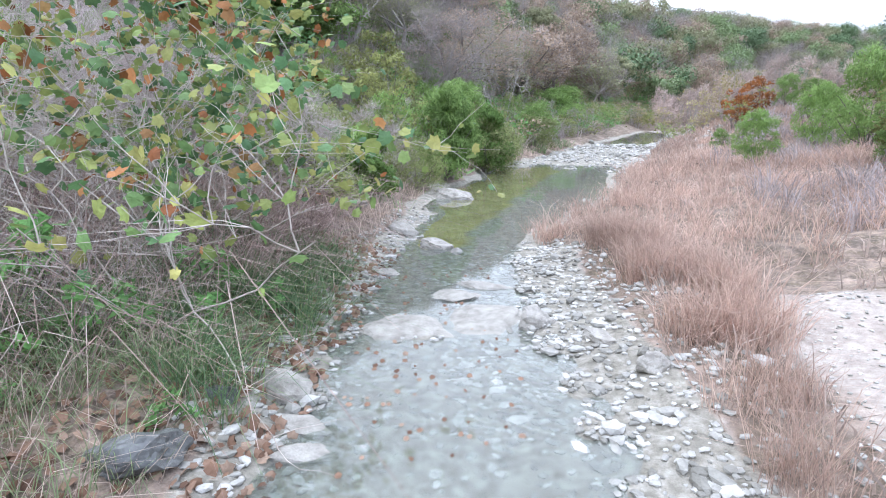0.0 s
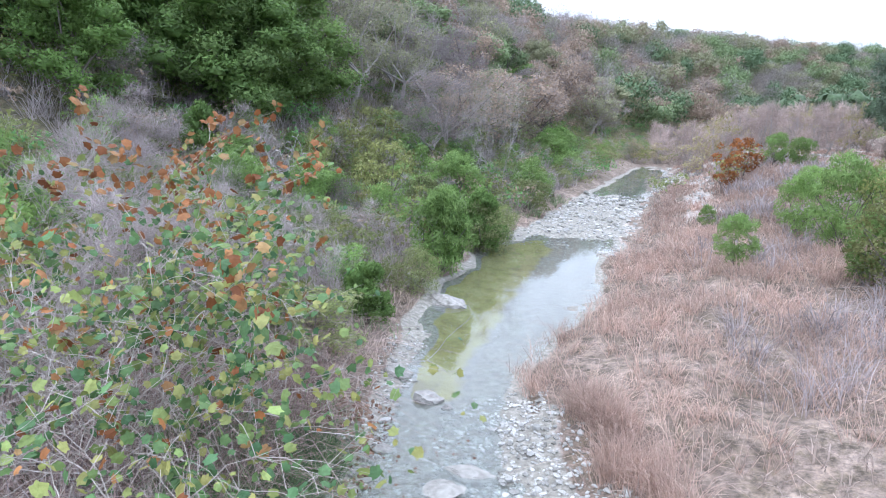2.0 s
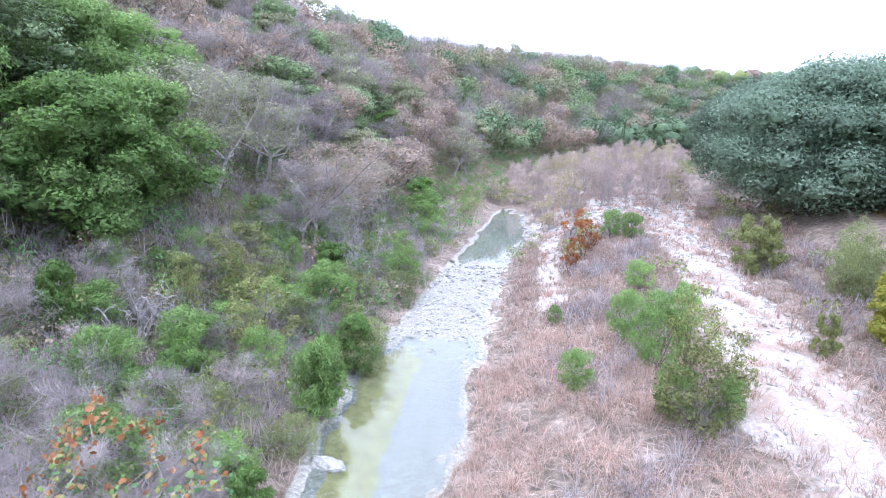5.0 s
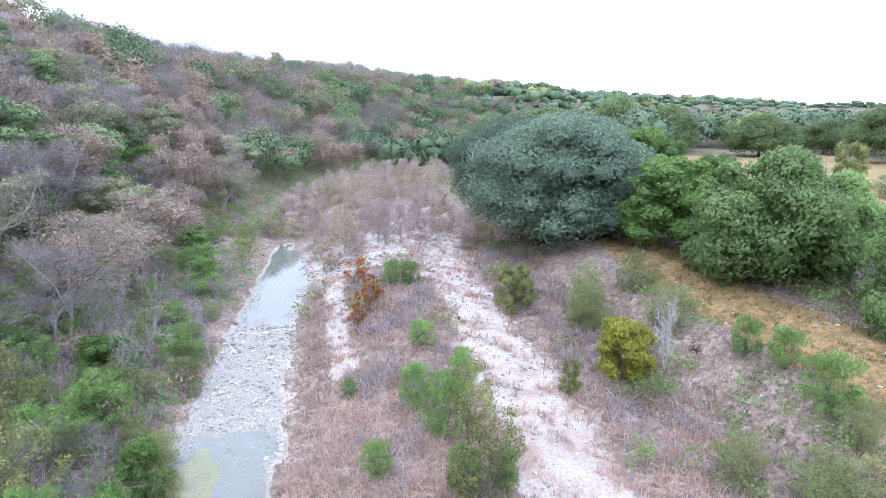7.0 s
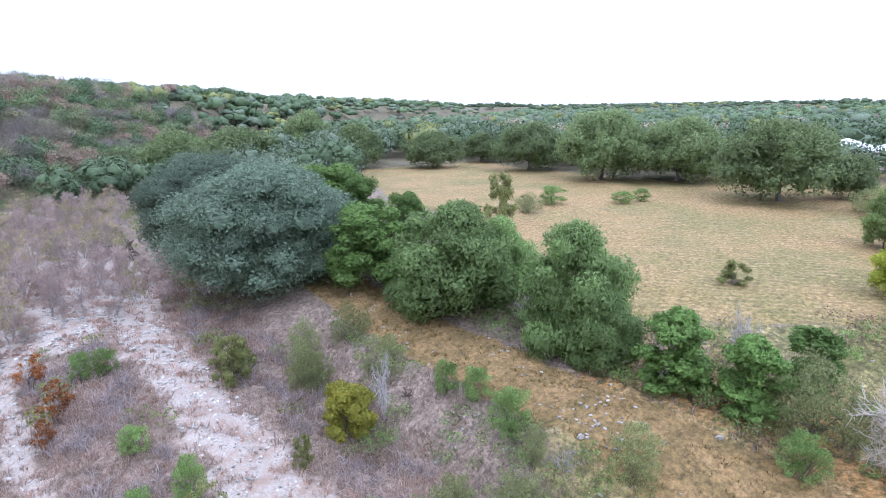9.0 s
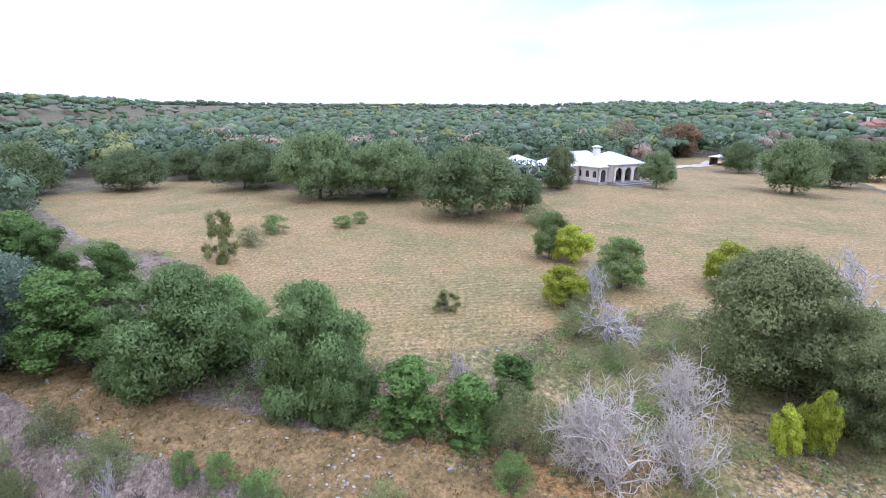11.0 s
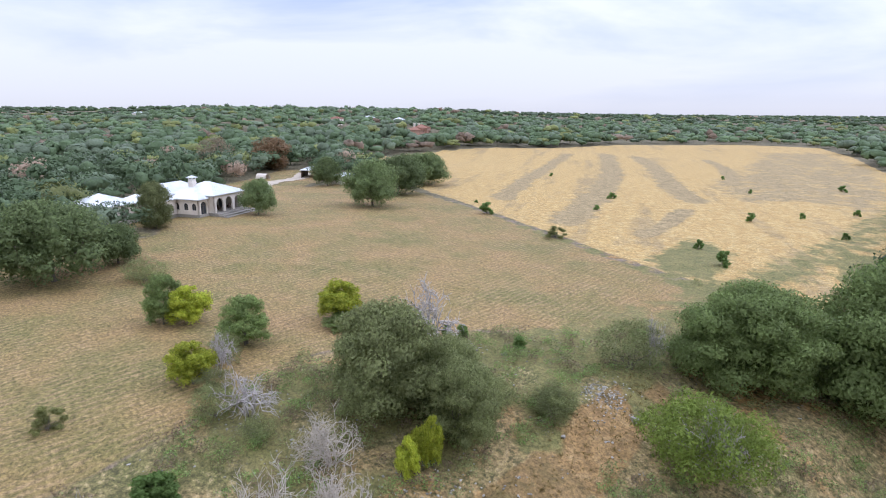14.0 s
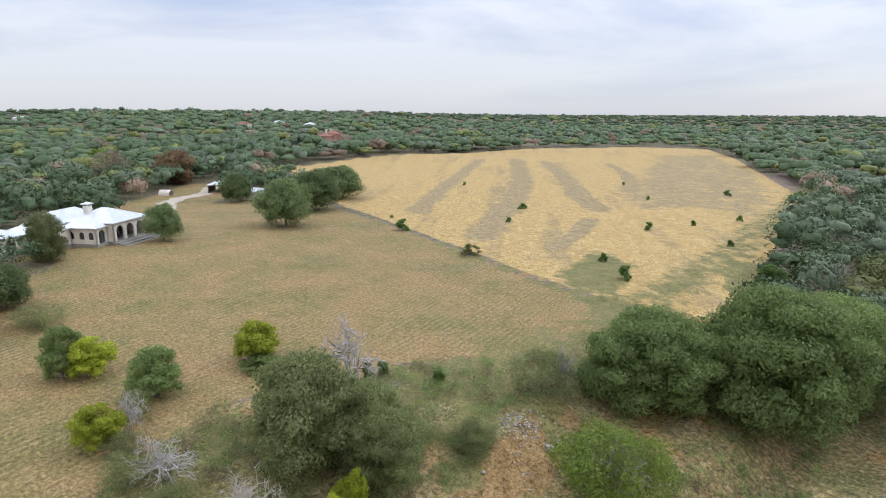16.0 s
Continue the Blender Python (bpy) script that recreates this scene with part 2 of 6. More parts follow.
def ground_mat():
    m, n, l, b = mat("ground", .92)
    pos = n.new("ShaderNodeNewGeometry").outputs["Position"]

    def zone(name):
        a = n.new("ShaderNodeAttribute")
        a.attribute_name = name
        return a.outputs["Fac"]

    def edged(name, size, amount=.7):
        """A zone with a ragged border."""
        v = math_node(n, l, "ADD", zone(name), math_node(n, l, "MULTIPLY", math_node(n, l, "SUBTRACT", noise_at(n, l, size, 5, .65, pos), .5), amount))
        r = n.new("ShaderNodeMapRange")
        r.inputs[1].default_value, r.inputs[2].default_value = .42, .58
        l.new(v, r.inputs[0])
        return r.outputs[0]

    grain, blot, wide = noise_at(n, l, .12, 6, .7, pos), noise_at(n, l, 1.3, 5, .6, pos), noise_at(n, l, 9, 4, .6, pos)
    # litter and thin dry grass
    brush = ramp(n, l, blot, [(.3, (.13, .1, .075)), (.5, (.21, .16, .125)), (.68, (.3, .235, .19))])
    thin = noise_at(n, l, .3, 6, .8, pos)
    brush = blend(n, l, ramp(n, l, thin, [(.38, (.85, .85, .85)), (.52, (0, 0, 0))]), brush, (.1, .08, .05))
    brush = blend(n, l, ramp(n, l, thin, [(.55, (0, 0, 0)), (.68, (.6, .6, .6))]), brush, (.36, .285, .24))
    tuft = noise_at(n, l, .45, 5, .7, pos)
    scrub = ramp(n, l, wide, [(.36, (.14, .14, .045)), (.46, (.22, .185, .075)), (.55, (.29, .21, .095)), (.64, (.36, .2, .07))])
    scrub = blend(n, l, ramp(n, l, tuft, [(.4, (.9, .9, .9)), (.52, (0, 0, 0))]), scrub, (.085, .082, .03))
    scrub = blend(n, l, ramp(n, l, tuft, [(.54, (0, 0, 0)), (.64, (.7, .7, .7))]), scrub, (.42, .33, .18))
    sand = ramp(n, l, grain, [(.3, (.28, .24, .205)), (.5, (.41, .36, .315)), (.7, (.52, .47, .42))])
    sand = blend(n, l, ramp(n, l, blot, [(.47, (0, 0, 0)), (.66, (.85, .85, .85))]), sand, (.31, .22, .165))
    # the mown field, in swaths
    turn = add(n, "ShaderNodeMapping")
    turn.inputs["Rotation"].default_value = (0, 0, radians(MOW_TURN))
    l.new(pos, turn.inputs["Vector"])
    swath = add(n, "ShaderNodeTexWave", Scale=.4, Distortion=2.6, Detail=4.0)
    swath.inputs["Detail Scale"].default_value = .12
    l.new(turn.outputs["Vector"], swath.inputs["Vector"])
    mown = ramp(n, l, wide, [(.36, (.165, .15, .046)), (.47, (.22, .172, .06)), (.6, (.28, .19, .075)), (.7, (.305, .2, .092))])
    straw = math_node(n, l, "ADD", math_node(n, l, "MULTIPLY", swath.outputs["Fac"], .2), math_node(n, l, "MULTIPLY", noise_at(n, l, 2.6, 6, .75, pos), .75))
    mown = blend(n, l, ramp(n, l, straw, [(.46, (0, 0, 0)), (.68, (.75, .75, .75))]), mown, (.36, .245, .135))
    stub = noise_at(n, l, .4, 6, .8, pos)
    mown = blend(n, l, ramp(n, l, stub, [(.4, (.6, .6, .6)), (.5, (0, 0, 0))]), mown, (.1, .085, .028))
    mown = blend(n, l, ramp(n, l, stub, [(.53, (0, 0, 0)), (.62, (.45, .45, .45))]), mown, (.38, .27, .135))
    # the standing golden grass, cut by greyer bands
    turn2 = add(n, "ShaderNodeMapping")
    turn2.inputs["Rotation"].default_value = (0, 0, radians(GOLD_TURN))
    l.new(pos, turn2.inputs["Vector"])
    long_ = add(n, "ShaderNodeMapping")
    long_.inputs["Scale"].default_value = (1, .1, 1)
    l.new(turn2.outputs["Vector"], long_.inputs["Vector"])
    bands = math_node(n, l, "ADD", math_node(n, l, "MULTIPLY", noise_at(n, l, 7, 4, .65, long_.outputs["Vector"]), .62), math_node(n, l, "MULTIPLY", noise_at(n, l, 5, 8, .8, pos), .38))
    gold = ramp(n, l, blot, [(.25, (.36, .22, .075)), (.5, (.46, .32, .12)), (.72, (.55, .425, .2))])
    gold = blend(n, l, ramp(n, l, bands, [(.53, (0, 0, 0)), (.6, (.7, .7, .7))]), gold, ramp(n, l, blot, [(.3, (.2, .165, .08)), (.7, (.33, .245, .14))]))
    gold = blend(n, l, ramp(n, l, noise_at(n, l, .6, 6, .8, pos), [(.38, (.85, .85, .85)), (.5, (0, 0, 0))]), gold, (.25, .17, .07))
    trail = ramp(n, l, blot, [(.3, (.135, .1, .036)), (.5, (.215, .143, .057)), (.72, (.285, .187, .085))])
    fallow = ramp(n, l, blot, [(.3, (.2, .16, .075)), (.5, (.29, .22, .11)), (.72, (.42, .32, .165))])
    russet = ramp(n, l, blot, [(.3, (.2, .125, .05)), (.5, (.29, .185, .075)), (.72, (.37, .26, .125))])
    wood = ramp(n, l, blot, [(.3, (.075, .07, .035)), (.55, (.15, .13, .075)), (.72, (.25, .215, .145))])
    green = ramp(n, l, blot, [(.3, (.12, .125, .04)), (.7, (.22, .19, .07))])
    bed = ramp(n, l, grain, [(.3, (.15, .14, .11)), (.5, (.29, .27, .225)), (.7, (.46, .44, .39))])
    weed = ramp(n, l, noise_at(n, l, .5, 5, .6, pos), [(.3, (.23, .195, .04)), (.5, (.35, .305, .07)), (.72, (.44, .4, .14))])
    c = brush
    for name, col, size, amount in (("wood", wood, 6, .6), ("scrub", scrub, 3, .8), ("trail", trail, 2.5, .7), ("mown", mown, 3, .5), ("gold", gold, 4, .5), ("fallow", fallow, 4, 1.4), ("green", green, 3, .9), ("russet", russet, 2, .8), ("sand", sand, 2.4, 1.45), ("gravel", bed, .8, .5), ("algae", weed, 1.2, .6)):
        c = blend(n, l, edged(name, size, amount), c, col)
    # blades, stalks and bare spots
    fine = noise_at(n, l, .26, 7, .85, pos)
    spots = ramp(n, l, fine, [(.4, (.5, .5, .48)), (.5, (1, 1, 1)), (.6, (1.5, 1.48, 1.42))])
    c = blend(n, l, 1.0, c, blend(n, l, math_node(n, l, "MAXIMUM", zone("sand"), zone("gravel")), spots, (1.0, 1.0, 1.0)), "MULTIPLY")
    pebble = add(n, "ShaderNodeTexVoronoi", Scale=9.0)
    l.new(pos, pebble.inputs["Vector"])
    shade = ramp(n, l, pebble.outputs["Distance"], [(.0, (1.1, 1.1, 1.1)), (.75, (.55, .53, .5))])
    c = blend(n, l, math_node(n, l, "MULTIPLY", zone("sand"), .3), c, blend(n, l, 1.0, c, shade, "MULTIPLY"))
    l.new(c, b.inputs["Base Color"])
    relief(n, l, b, math_node(n, l, "ADD", grain, math_node(n, l, "MULTIPLY", blot, 2.0)), .7, .08)
    return m


def water_mat():
    m, n, l, b = mat("clear_shallow_water", .04)
    b.inputs["Base Color"].default_value = (.86, .95, .9, 1)
    b.inputs["Transmission Weight"].default_value, b.inputs["IOR"].default_value = .95, 1.55
    b.inputs["Specular IOR Level"].default_value = .6
    relief(n, l, b, noise_at(n, l, .9, 1), .05, .008)
    return m


MOW_TURN, GOLD_TURN = -10.0, -35.0
GROUND, WATER = ground_mat(), water_mat()


def roof_mat():
    m, n, l, b = mat("pale_standing_seam_metal", .38, .55)
    co = n.new("ShaderNodeTexCoord").outputs["Object"]
    blot = noise_at(n, l, 1.2, 4, .6, co)
    l.new(ramp(n, l, blot, [(.3, (.66, .7, .73)), (.7, (.82, .84, .86))]), b.inputs["Base Color"])
    return m


ROOF = roof_mat()

# ---------------------------------------------------------------- the land
CREEK = [(12, -420), (10, -300), (0, -200), (-6, -120), (-7, -70), (-4, -35), (-1, -12), (0, 0), (0, 5), (0.1, 8), (0.6, 11),
         (1.8, 14.7), (3.4, 19.5), (5.8, 24.5), (8.2, 30), (11, 36.5), (15.5, 45), (20, 56), (30, 75), (45, 95), (60, 108),
         (78, 122), (104, 138), (160, 165), (260, 200), (420, 240), (900, 330)]
HALF = [(-999, 1.2), (0, 1.25), (4, 1.15), (8, 1.0), (11, 1.15), (15, 2.1), (20, 2.2), (25, 1.8), (36, 1.6), (46, 1.8), (57, 1.2), (75, 1.5), (108, 3.0), (999, 4)]
BED = [(-999, -.1), (3, -.1), (5.0, -.09), (5.4, -.02), (6.2, -.12), (8.5, -.1), (10, -.04), (12, -.3), (20, -.35), (22.5, -.05), (25, .1), (34, .12), (37, -.1),
       (40, -.3), (54, -.3), (60, .2), (98, .3), (106, -.4), (999, -.4)]


def smooth(a, b, v):
    u = np.clip((v - a) / (b - a), 0, 1)
    return u * u * (3 - 2 * u)


def wave(x, y, size, seed):
    """Smooth uneven relief of about unit height, from a few crossing sines."""
    r, out = np.random.RandomState(seed), 0
    for k in range(5):
        a, f = r.uniform(0, 6.283), r.uniform(.7, 1.7) * 6.283 / size
        out = out + np.sin((x * np.cos(a) + y * np.sin(a)) * f + r.uniform(0, 6.283) + .7 * np.sin((x * np.sin(a) - y * np.cos(a)) * f * .6 + k))
    return out / 3


def from_line(x, y, line):
    """Signed distance from a line in the plan (to its right positive), and the y of the nearest place on it."""
    x, y = np.asarray(x, float), np.asarray(y, float)
    best, side, at = np.full(x.shape, 1e9), np.ones(x.shape), np.zeros(x.shape)
    for (ax, ay), (bx, by) in zip(line, line[1:]):
        dx, dy = bx - ax, by - ay
        u = np.clip(((x - ax) * dx + (y - ay) * dy) / (dx * dx + dy * dy), 0, 1)
        ex, ey = x - ax - u * dx, y - ay - u * dy
        d = np.hypot(ex, ey)
        near = d < best
        best, at = np.where(near, d, best), np.where(near, ay + u * dy, at)
        side = np.where(near, np.sign(dy * ex - dx * ey), side)
    return best * np.where(side == 0, 1, side), at


def table(v, rows):
    return np.interp(v, [r[0] for r in rows], [r[1] for r in rows])


def half_at(x, y, at):
    """Half the width of the creek bed, with its uneven banks."""
    return table(at, HALF) * (1 + (.16 * wave(x, y, 4.2, 33) + .1 * wave(x, y, 1.5, 34)) * smooth(9, 14, at))


def ground(x, y, detail=True):
    """The height of the land at a place of the plan."""
    x, y = np.asarray(x, float), np.asarray(y, float)
    s, at = from_line(x, y, CREEK)
    half = half_at(x, y, at)
    bed = table(at + 1.3 * wave(x, y, 2.6, 18) * smooth(14, 20, at), BED)
    far = np.hypot(x, y)
    right = table(s - half + 7 * smooth(-8, -35, at) * smooth(1, 6, s), [(0, 0), (.8, .14), (3, .45), (7, .8), (11, .8), (13, .5), (16, .55), (18, .9), (22, 3.2), (25, 3.9), (29, 4.3), (34, 5.4), (40, 5.9), (90, 6.1), (160, 6.6), (400, 8), (900, 9)])
    left = table(-s - half, [(0, 0), (1, .3), (3, .8), (6, 1.3), (12, 4.6), (22, 12), (32, 18), (42, 21.5), (80, 23.5), (300, 25), (900, 26)])
    right = right + 1.3 * smooth(20, 38, at) * smooth(3, 8, s) * (1 - smooth(18, 26, s)) * (1 - smooth(90, 120, at))
    h = np.where(s > 0, right, left)
    rim = smooth(half * .55, half, np.abs(s))
    h = bed * (1 - rim) + h * rim
    # the far country rises slowly
    bearing = np.degrees(np.arctan2(x, y))
    crest = table(bearing, [(-180, 25), (50, 20), (65, 30), (95, 34), (105, 32), (130, 31), (150, 26), (180, 24)])
    run = table(bearing, [(-180, 3000), (60, 2200), (100, 1500), (108, 800), (130, 800), (145, 2000), (180, 3500)])
    lift = np.clip((crest - h) * smooth(0, 1, (far - 170) / run), 0, None)
    h = h + np.where(s > 0, lift, lift * .3)
    h = h + 2.2 * np.exp(-((x - 112) ** 2 + (y + 33) ** 2) / 2048)
    if detail:
        dry = smooth(half * .8, half + 1.5, np.abs(s))
        h = h + dry * (.10 * wave(x, y, 3.1, 1) + .22 * wave(x, y, 11, 2) * smooth(3, 12, np.abs(s))) * np.where(s > 38, .35, 1)
        h = h + smooth(15, 40, -s) * 1.1 * wave(x, y, 38, 3)
        h = h + (1 - dry) * .035 * wave(x, y, .9, 4)
        h = h + smooth(60, 300, far) * smooth(60, 200, np.abs(s)) * .8 * wave(x, y, 160, 5)
    return h

# ---------------------------------------------------------------- building helpers
def mesh_of(name, verts, faces, materials, smooth_faces=False, which=None, normals=None):
    """A mesh from arrays; faces: rows of three or four corners."""
    me = bpy.data.meshes.new(name)
    verts, faces = np.asarray(verts, np.float32), np.asarray(faces, np.int32)
    k = faces.shape[1]
    me.vertices.add(len(verts))
    me.vertices.foreach_set("co", verts.ravel())
    me.loops.add(faces.size)
    me.loops.foreach_set("vertex_index", faces.ravel())
    me.polygons.add(len(faces))
    me.polygons.foreach_set("loop_start", np.arange(0, faces.size, k, dtype=np.int32))
    me.polygons.foreach_set("loop_total", np.full(len(faces), k, np.int32))
    for m in materials if isinstance(materials, (list, tuple)) else [materials]:
        me.materials.append(m)
    if which is not None:
        me.polygons.foreach_set("material_index", np.asarray(which, np.int32))
    me.polygons.foreach_set("use_smooth", np.full(len(faces), smooth_faces, bool))
    me.update(calc_edges=True)
    if normals is not None:
        # leaves take the light as the clump that they belong to
        me.polygons.foreach_set("use_smooth", np.full(len(faces), True, bool))
        me.normals_split_custom_set_from_vertices(np.asarray(normals, np.float32))
    return me


def part(name, made, material, parent, label=""):
    """Links a mesh or bmesh as one object under a thing or a part."""
    if isinstance(made, bmesh.types.BMesh):
        me = bpy.data.meshes.new(name)
        made.to_mesh(me)
        made.free()
        me.materials.append(material)
        made = me
    ob = new(name, made)
    if parent is not None:
        ob.parent = parent
    return tagged(ob, label) if label else ob


def tubes(paths, sides=5):
    """Tapered limbs; paths: pairs of points (n, 3) and radii (n)."""
    V, Q, base = [], [], 0
    a = np.arange(sides) * 2 * np.pi / sides
    ring = np.stack([np.cos(a), np.sin(a)], 1)
    first, middle = [], np.zeros((0, 3))
    for p, r in paths:
        p, r = np.asarray(p, float), np.asarray(r, float)
        d = np.gradient(p, axis=0)
        d /= np.linalg.norm(d, axis=1)[:, None] + 1e-9
        up = np.where(np.abs(d[:, 2:3]) > .9, [[1., 0, 0]], [[0, 0, 1.]])
        u = np.cross(d, up)
        u /= np.linalg.norm(u, axis=1)[:, None] + 1e-9
        w = np.cross(d, u)
        v = p[:, None] + r[:, None, None] * (ring[None, :, :1] * u[:, None] + ring[None, :, 1:] * w[:, None])
        n = len(p)
        V.append(v.reshape(-1, 3))
        i = base + np.arange(n - 1)[:, None] * sides + np.arange(sides)[None]
        j = base + np.arange(n - 1)[:, None] * sides + (np.arange(sides) + 1)[None] % sides
        Q.append(np.stack([i, j, j + sides, i + sides], -1).reshape(-1, 4))
        # each limb grows out of the nearest ring of the wood before it
        if len(middle):
            near = int(first[int(((middle - p[0]) ** 2).sum(1).argmin())])
            Q.append(np.array([[base, base + 1, near + 1, near]]))
        first, middle = np.r_[first, base + np.arange(n) * sides], np.concatenate([middle, p])
        base += n * sides
    return np.concatenate(V), np.concatenate(Q)


def grow(rng, start, way, length, radius, depth, spread=.6, kids=3, droop=0.0, steps=5, out=None):
    """A limb with its side limbs, as paths for tubes()."""
    out = [] if out is None else out
    way = np.asarray(way, float) / np.linalg.norm(way)
    p, pts = np.asarray(start, float), [np.asarray(start, float)]
    for _ in range(steps):
        way = way + rng.normal(0, .17, 3) + [0, 0, -droop]
        way /= np.linalg.norm(way)
        p = p + way * length / steps
        pts.append(p)
    out.append((np.array(pts), np.linspace(radius, radius * .35, steps + 1)))
    if depth > 0:
        for k in range(kids):
            i = rng.randint(2, steps + 1)
            side = rng.normal(0, 1, 3)
            side -= way * (side @ way)
            side /= np.linalg.norm(side)
            grow(rng, pts[i], way * (1 - spread) + side * spread + [0, 0, .12], length * rng.uniform(.5, .75), radius * .6, depth - 1, spread, kids, droop, max(3, steps - 1), out)
    return out


def leaves(rng, spots, size, facing=None, loose=.9, slim=.6, grain=.55):
    """Small folded leaves or sprays at the spots, turned about the facing."""
    n = len(spots)
    nor = rng.normal(0, 1, (n, 3)) * loose
    if facing is not None:
        nor = nor + facing
        nor *= np.where((nor * facing).sum(1) < 0, -1, 1)[:, None]
    nor /= np.linalg.norm(nor, axis=1)[:, None] + 1e-9
    u = np.cross(nor, rng.normal(0, 1, (n, 3)))
    u /= np.linalg.norm(u, axis=1)[:, None] + 1e-9
    w = np.cross(nor, u)
    s = size * rng.uniform(.55, 1.35, (n, 1))
    skew = rng.uniform(-.5, .5, (n, 1))
    v = np.stack([spots - u * s - w * s * slim, spots + u * s * 1.1 + w * s * slim * skew, spots - u * s * (.8 + skew) + w * s * slim], 1)
    if facing is None:
        facing = np.zeros((n, 3)) + [0, 0, .5]
    soft = facing / (np.linalg.norm(facing, axis=1)[:, None] + 1e-6) + nor * grain + [0, 0, .2]
    soft /= np.linalg.norm(soft, axis=1)[:, None] + 1e-6
    return v.reshape(-1, 3), np.arange(3 * n).reshape(-1, 3), np.repeat(soft, 3, 0)


def sprays(rng, spots, ways, length, thick):
    """Fine twigs as slim tapered slivers that point along the ways."""
    n = len(spots)
    way = ways * .7 + rng.normal(0, .6, (n, 3)) + [0, 0, .25]
    way /= np.linalg.norm(way, axis=1)[:, None]
    side = np.cross(way, rng.normal(0, 1, (n, 3)))
    side /= np.linalg.norm(side, axis=1)[:, None] + 1e-9
    ln, th = length * rng.uniform(.5, 1.4, (n, 1)), thick * rng.uniform(.6, 1.5, (n, 1))
    side *= np.where((np.cross(side, way) * (ways + [0, 0, .4])).sum(1) < 0, -1, 1)[:, None]
    v = np.stack([spots - side * th, spots + side * th, spots + way * ln], 1)
    soft = ways / (np.linalg.norm(ways, axis=1)[:, None] + 1e-6) + rng.normal(0, .3, (n, 3)) + [0, 0, .4]
    soft /= np.linalg.norm(soft, axis=1)[:, None]
    return v.reshape(-1, 3), np.arange(3 * n).reshape(-1, 3), np.repeat(soft, 3, 0)


def lobes_in(rng, n, width, low, high, flat=.75, lean=0.0):
    """Clump places that fill an uneven crown between two heights."""
    out = []
    for k in range(n):
        a, r = rng.uniform(0, 6.283), math.sqrt(rng.uniform(0, 1)) * .5 * width
        u = rng.uniform(0, 1)
        f = math.sqrt(max(0.04, 1 - (2 * u - .75) ** 2 / 1.7))
        size = width * rng.uniform(.08, .17)
        out.append((np.array([r * f * math.cos(a) * .95, r * f * math.sin(a) * .95, low + (high - low - size * .4) * u]), np.array([size, size, size * flat])))
    return out


def ball(n):
    """Directions and faces of a rounded block with n x n faces a side."""
    seen, dirs, faces = {}, [], []
    for axis in range(3):
        for sign in (-1, 1):
            def corner(a, b):
                p = [0, 0, 0]
                p[axis], p[(axis + 1) % 3], p[(axis + 2) % 3] = sign * n, 2 * a - n, 2 * b - n
                if tuple(p) not in seen:
                    seen[tuple(p)] = len(dirs)
                    dirs.append(np.array(p) / np.linalg.norm(p))
                return seen[tuple(p)]
            for a in range(n):
                for b in range(n):
                    f = [corner(a, b), corner(a + 1, b), corner(a + 1, b + 1), corner(a, b + 1)]
                    faces.append(f if sign > 0 else f[::-1])
    return np.array(dirs), np.array(faces)


BALLS = {n: ball(n) for n in (1, 2, 3, 4)}


def masses(rng, C, R, n, rough=.13):
    """The dense inside of leaf clumps: uneven rounded masses at centres C with half-sizes R."""
    d, f = BALLS[n]
    v = C[:, None] + d[None] * R[:, None] * (1 + rng.normal(0, rough, (len(C), len(d), 1)))
    soft = d[None] + rng.normal(0, .15, (len(C), len(d), 3)) + [0, 0, .2]
    soft /= np.linalg.norm(soft, axis=2)[..., None]
    q = f[None] + (np.arange(len(C)) * len(d))[:, None, None]
    q = q.reshape(-1, 4)
    return v.reshape(-1, 3), np.concatenate([q[:, [0, 1, 2]], q[:, [0, 2, 3]]]), soft.reshape(-1, 3)


def shell(rng, C, R, n, low, high, fill):
    """Places on the outer side of clumps with centres C and half-sizes R, and their outward ways."""
    area = R[:, 0] * R[:, 0]
    spots, ways, got = [], [], 0
    for _ in range(8):
        m = int(n * 1.6)
        pick = rng.choice(len(C), m, p=area / area.sum())
        d = rng.normal(0, 1, (m, 3))
        d[:, 2] = np.where(rng.uniform(0, 1, m) < .5, np.abs(d[:, 2]), d[:, 2])
        d /= np.linalg.norm(d, axis=1)[:, None]
        p = C[pick] + d * R[pick] * (low + (high - low) * rng.uniform(0, 1, (m, 1)))
        deep = np.full(m, 9.0)
        for k in range(len(C)):
            e = (((p - C[k]) / R[k]) ** 2).sum(1)
            deep = np.minimum(deep, np.where(pick == k, 9, e))
        ok = (deep > .6) | (rng.uniform(0, 1, m) < fill)
        spots.append(p[ok])
        ways.append(d[ok])
        got += ok.sum()
        if got >= n:
            break
    return np.concatenate(spots)[:n], np.concatenate(ways)[:n]


def crown(rng, lobes, n, size, slim=.6, fill=.1, core=3):
    """Leaf sprays on the outer side of the clumps, over a looser inner layer and the dense inside."""
    C, R = np.array([c for c, _ in lobes]), np.array([r for _, r in lobes])
    if not core:
        spots, ways = shell(rng, C, R, n, .5, 1.15, fill)
        return leaves(rng, spots, size, ways, .9, slim)
    cover = math.sqrt((R[:, 0] ** 2).sum() * 9 / (n * 2 * slim))
    spots, ways = shell(rng, C, R, int(n * 1.9), .62, 1.2, fill)
    made = leaves(rng, spots, min(max(cover * .72, size * .5), size * .95), ways, .8, slim)
    spots, ways = shell(rng, C, R, n // 3, .45, .72, .3)
    return join(masses(rng, C, R * .42, 1, .2), made, leaves(rng, spots, min(cover, size * 1.2) * 1.15, ways, .7, .6))


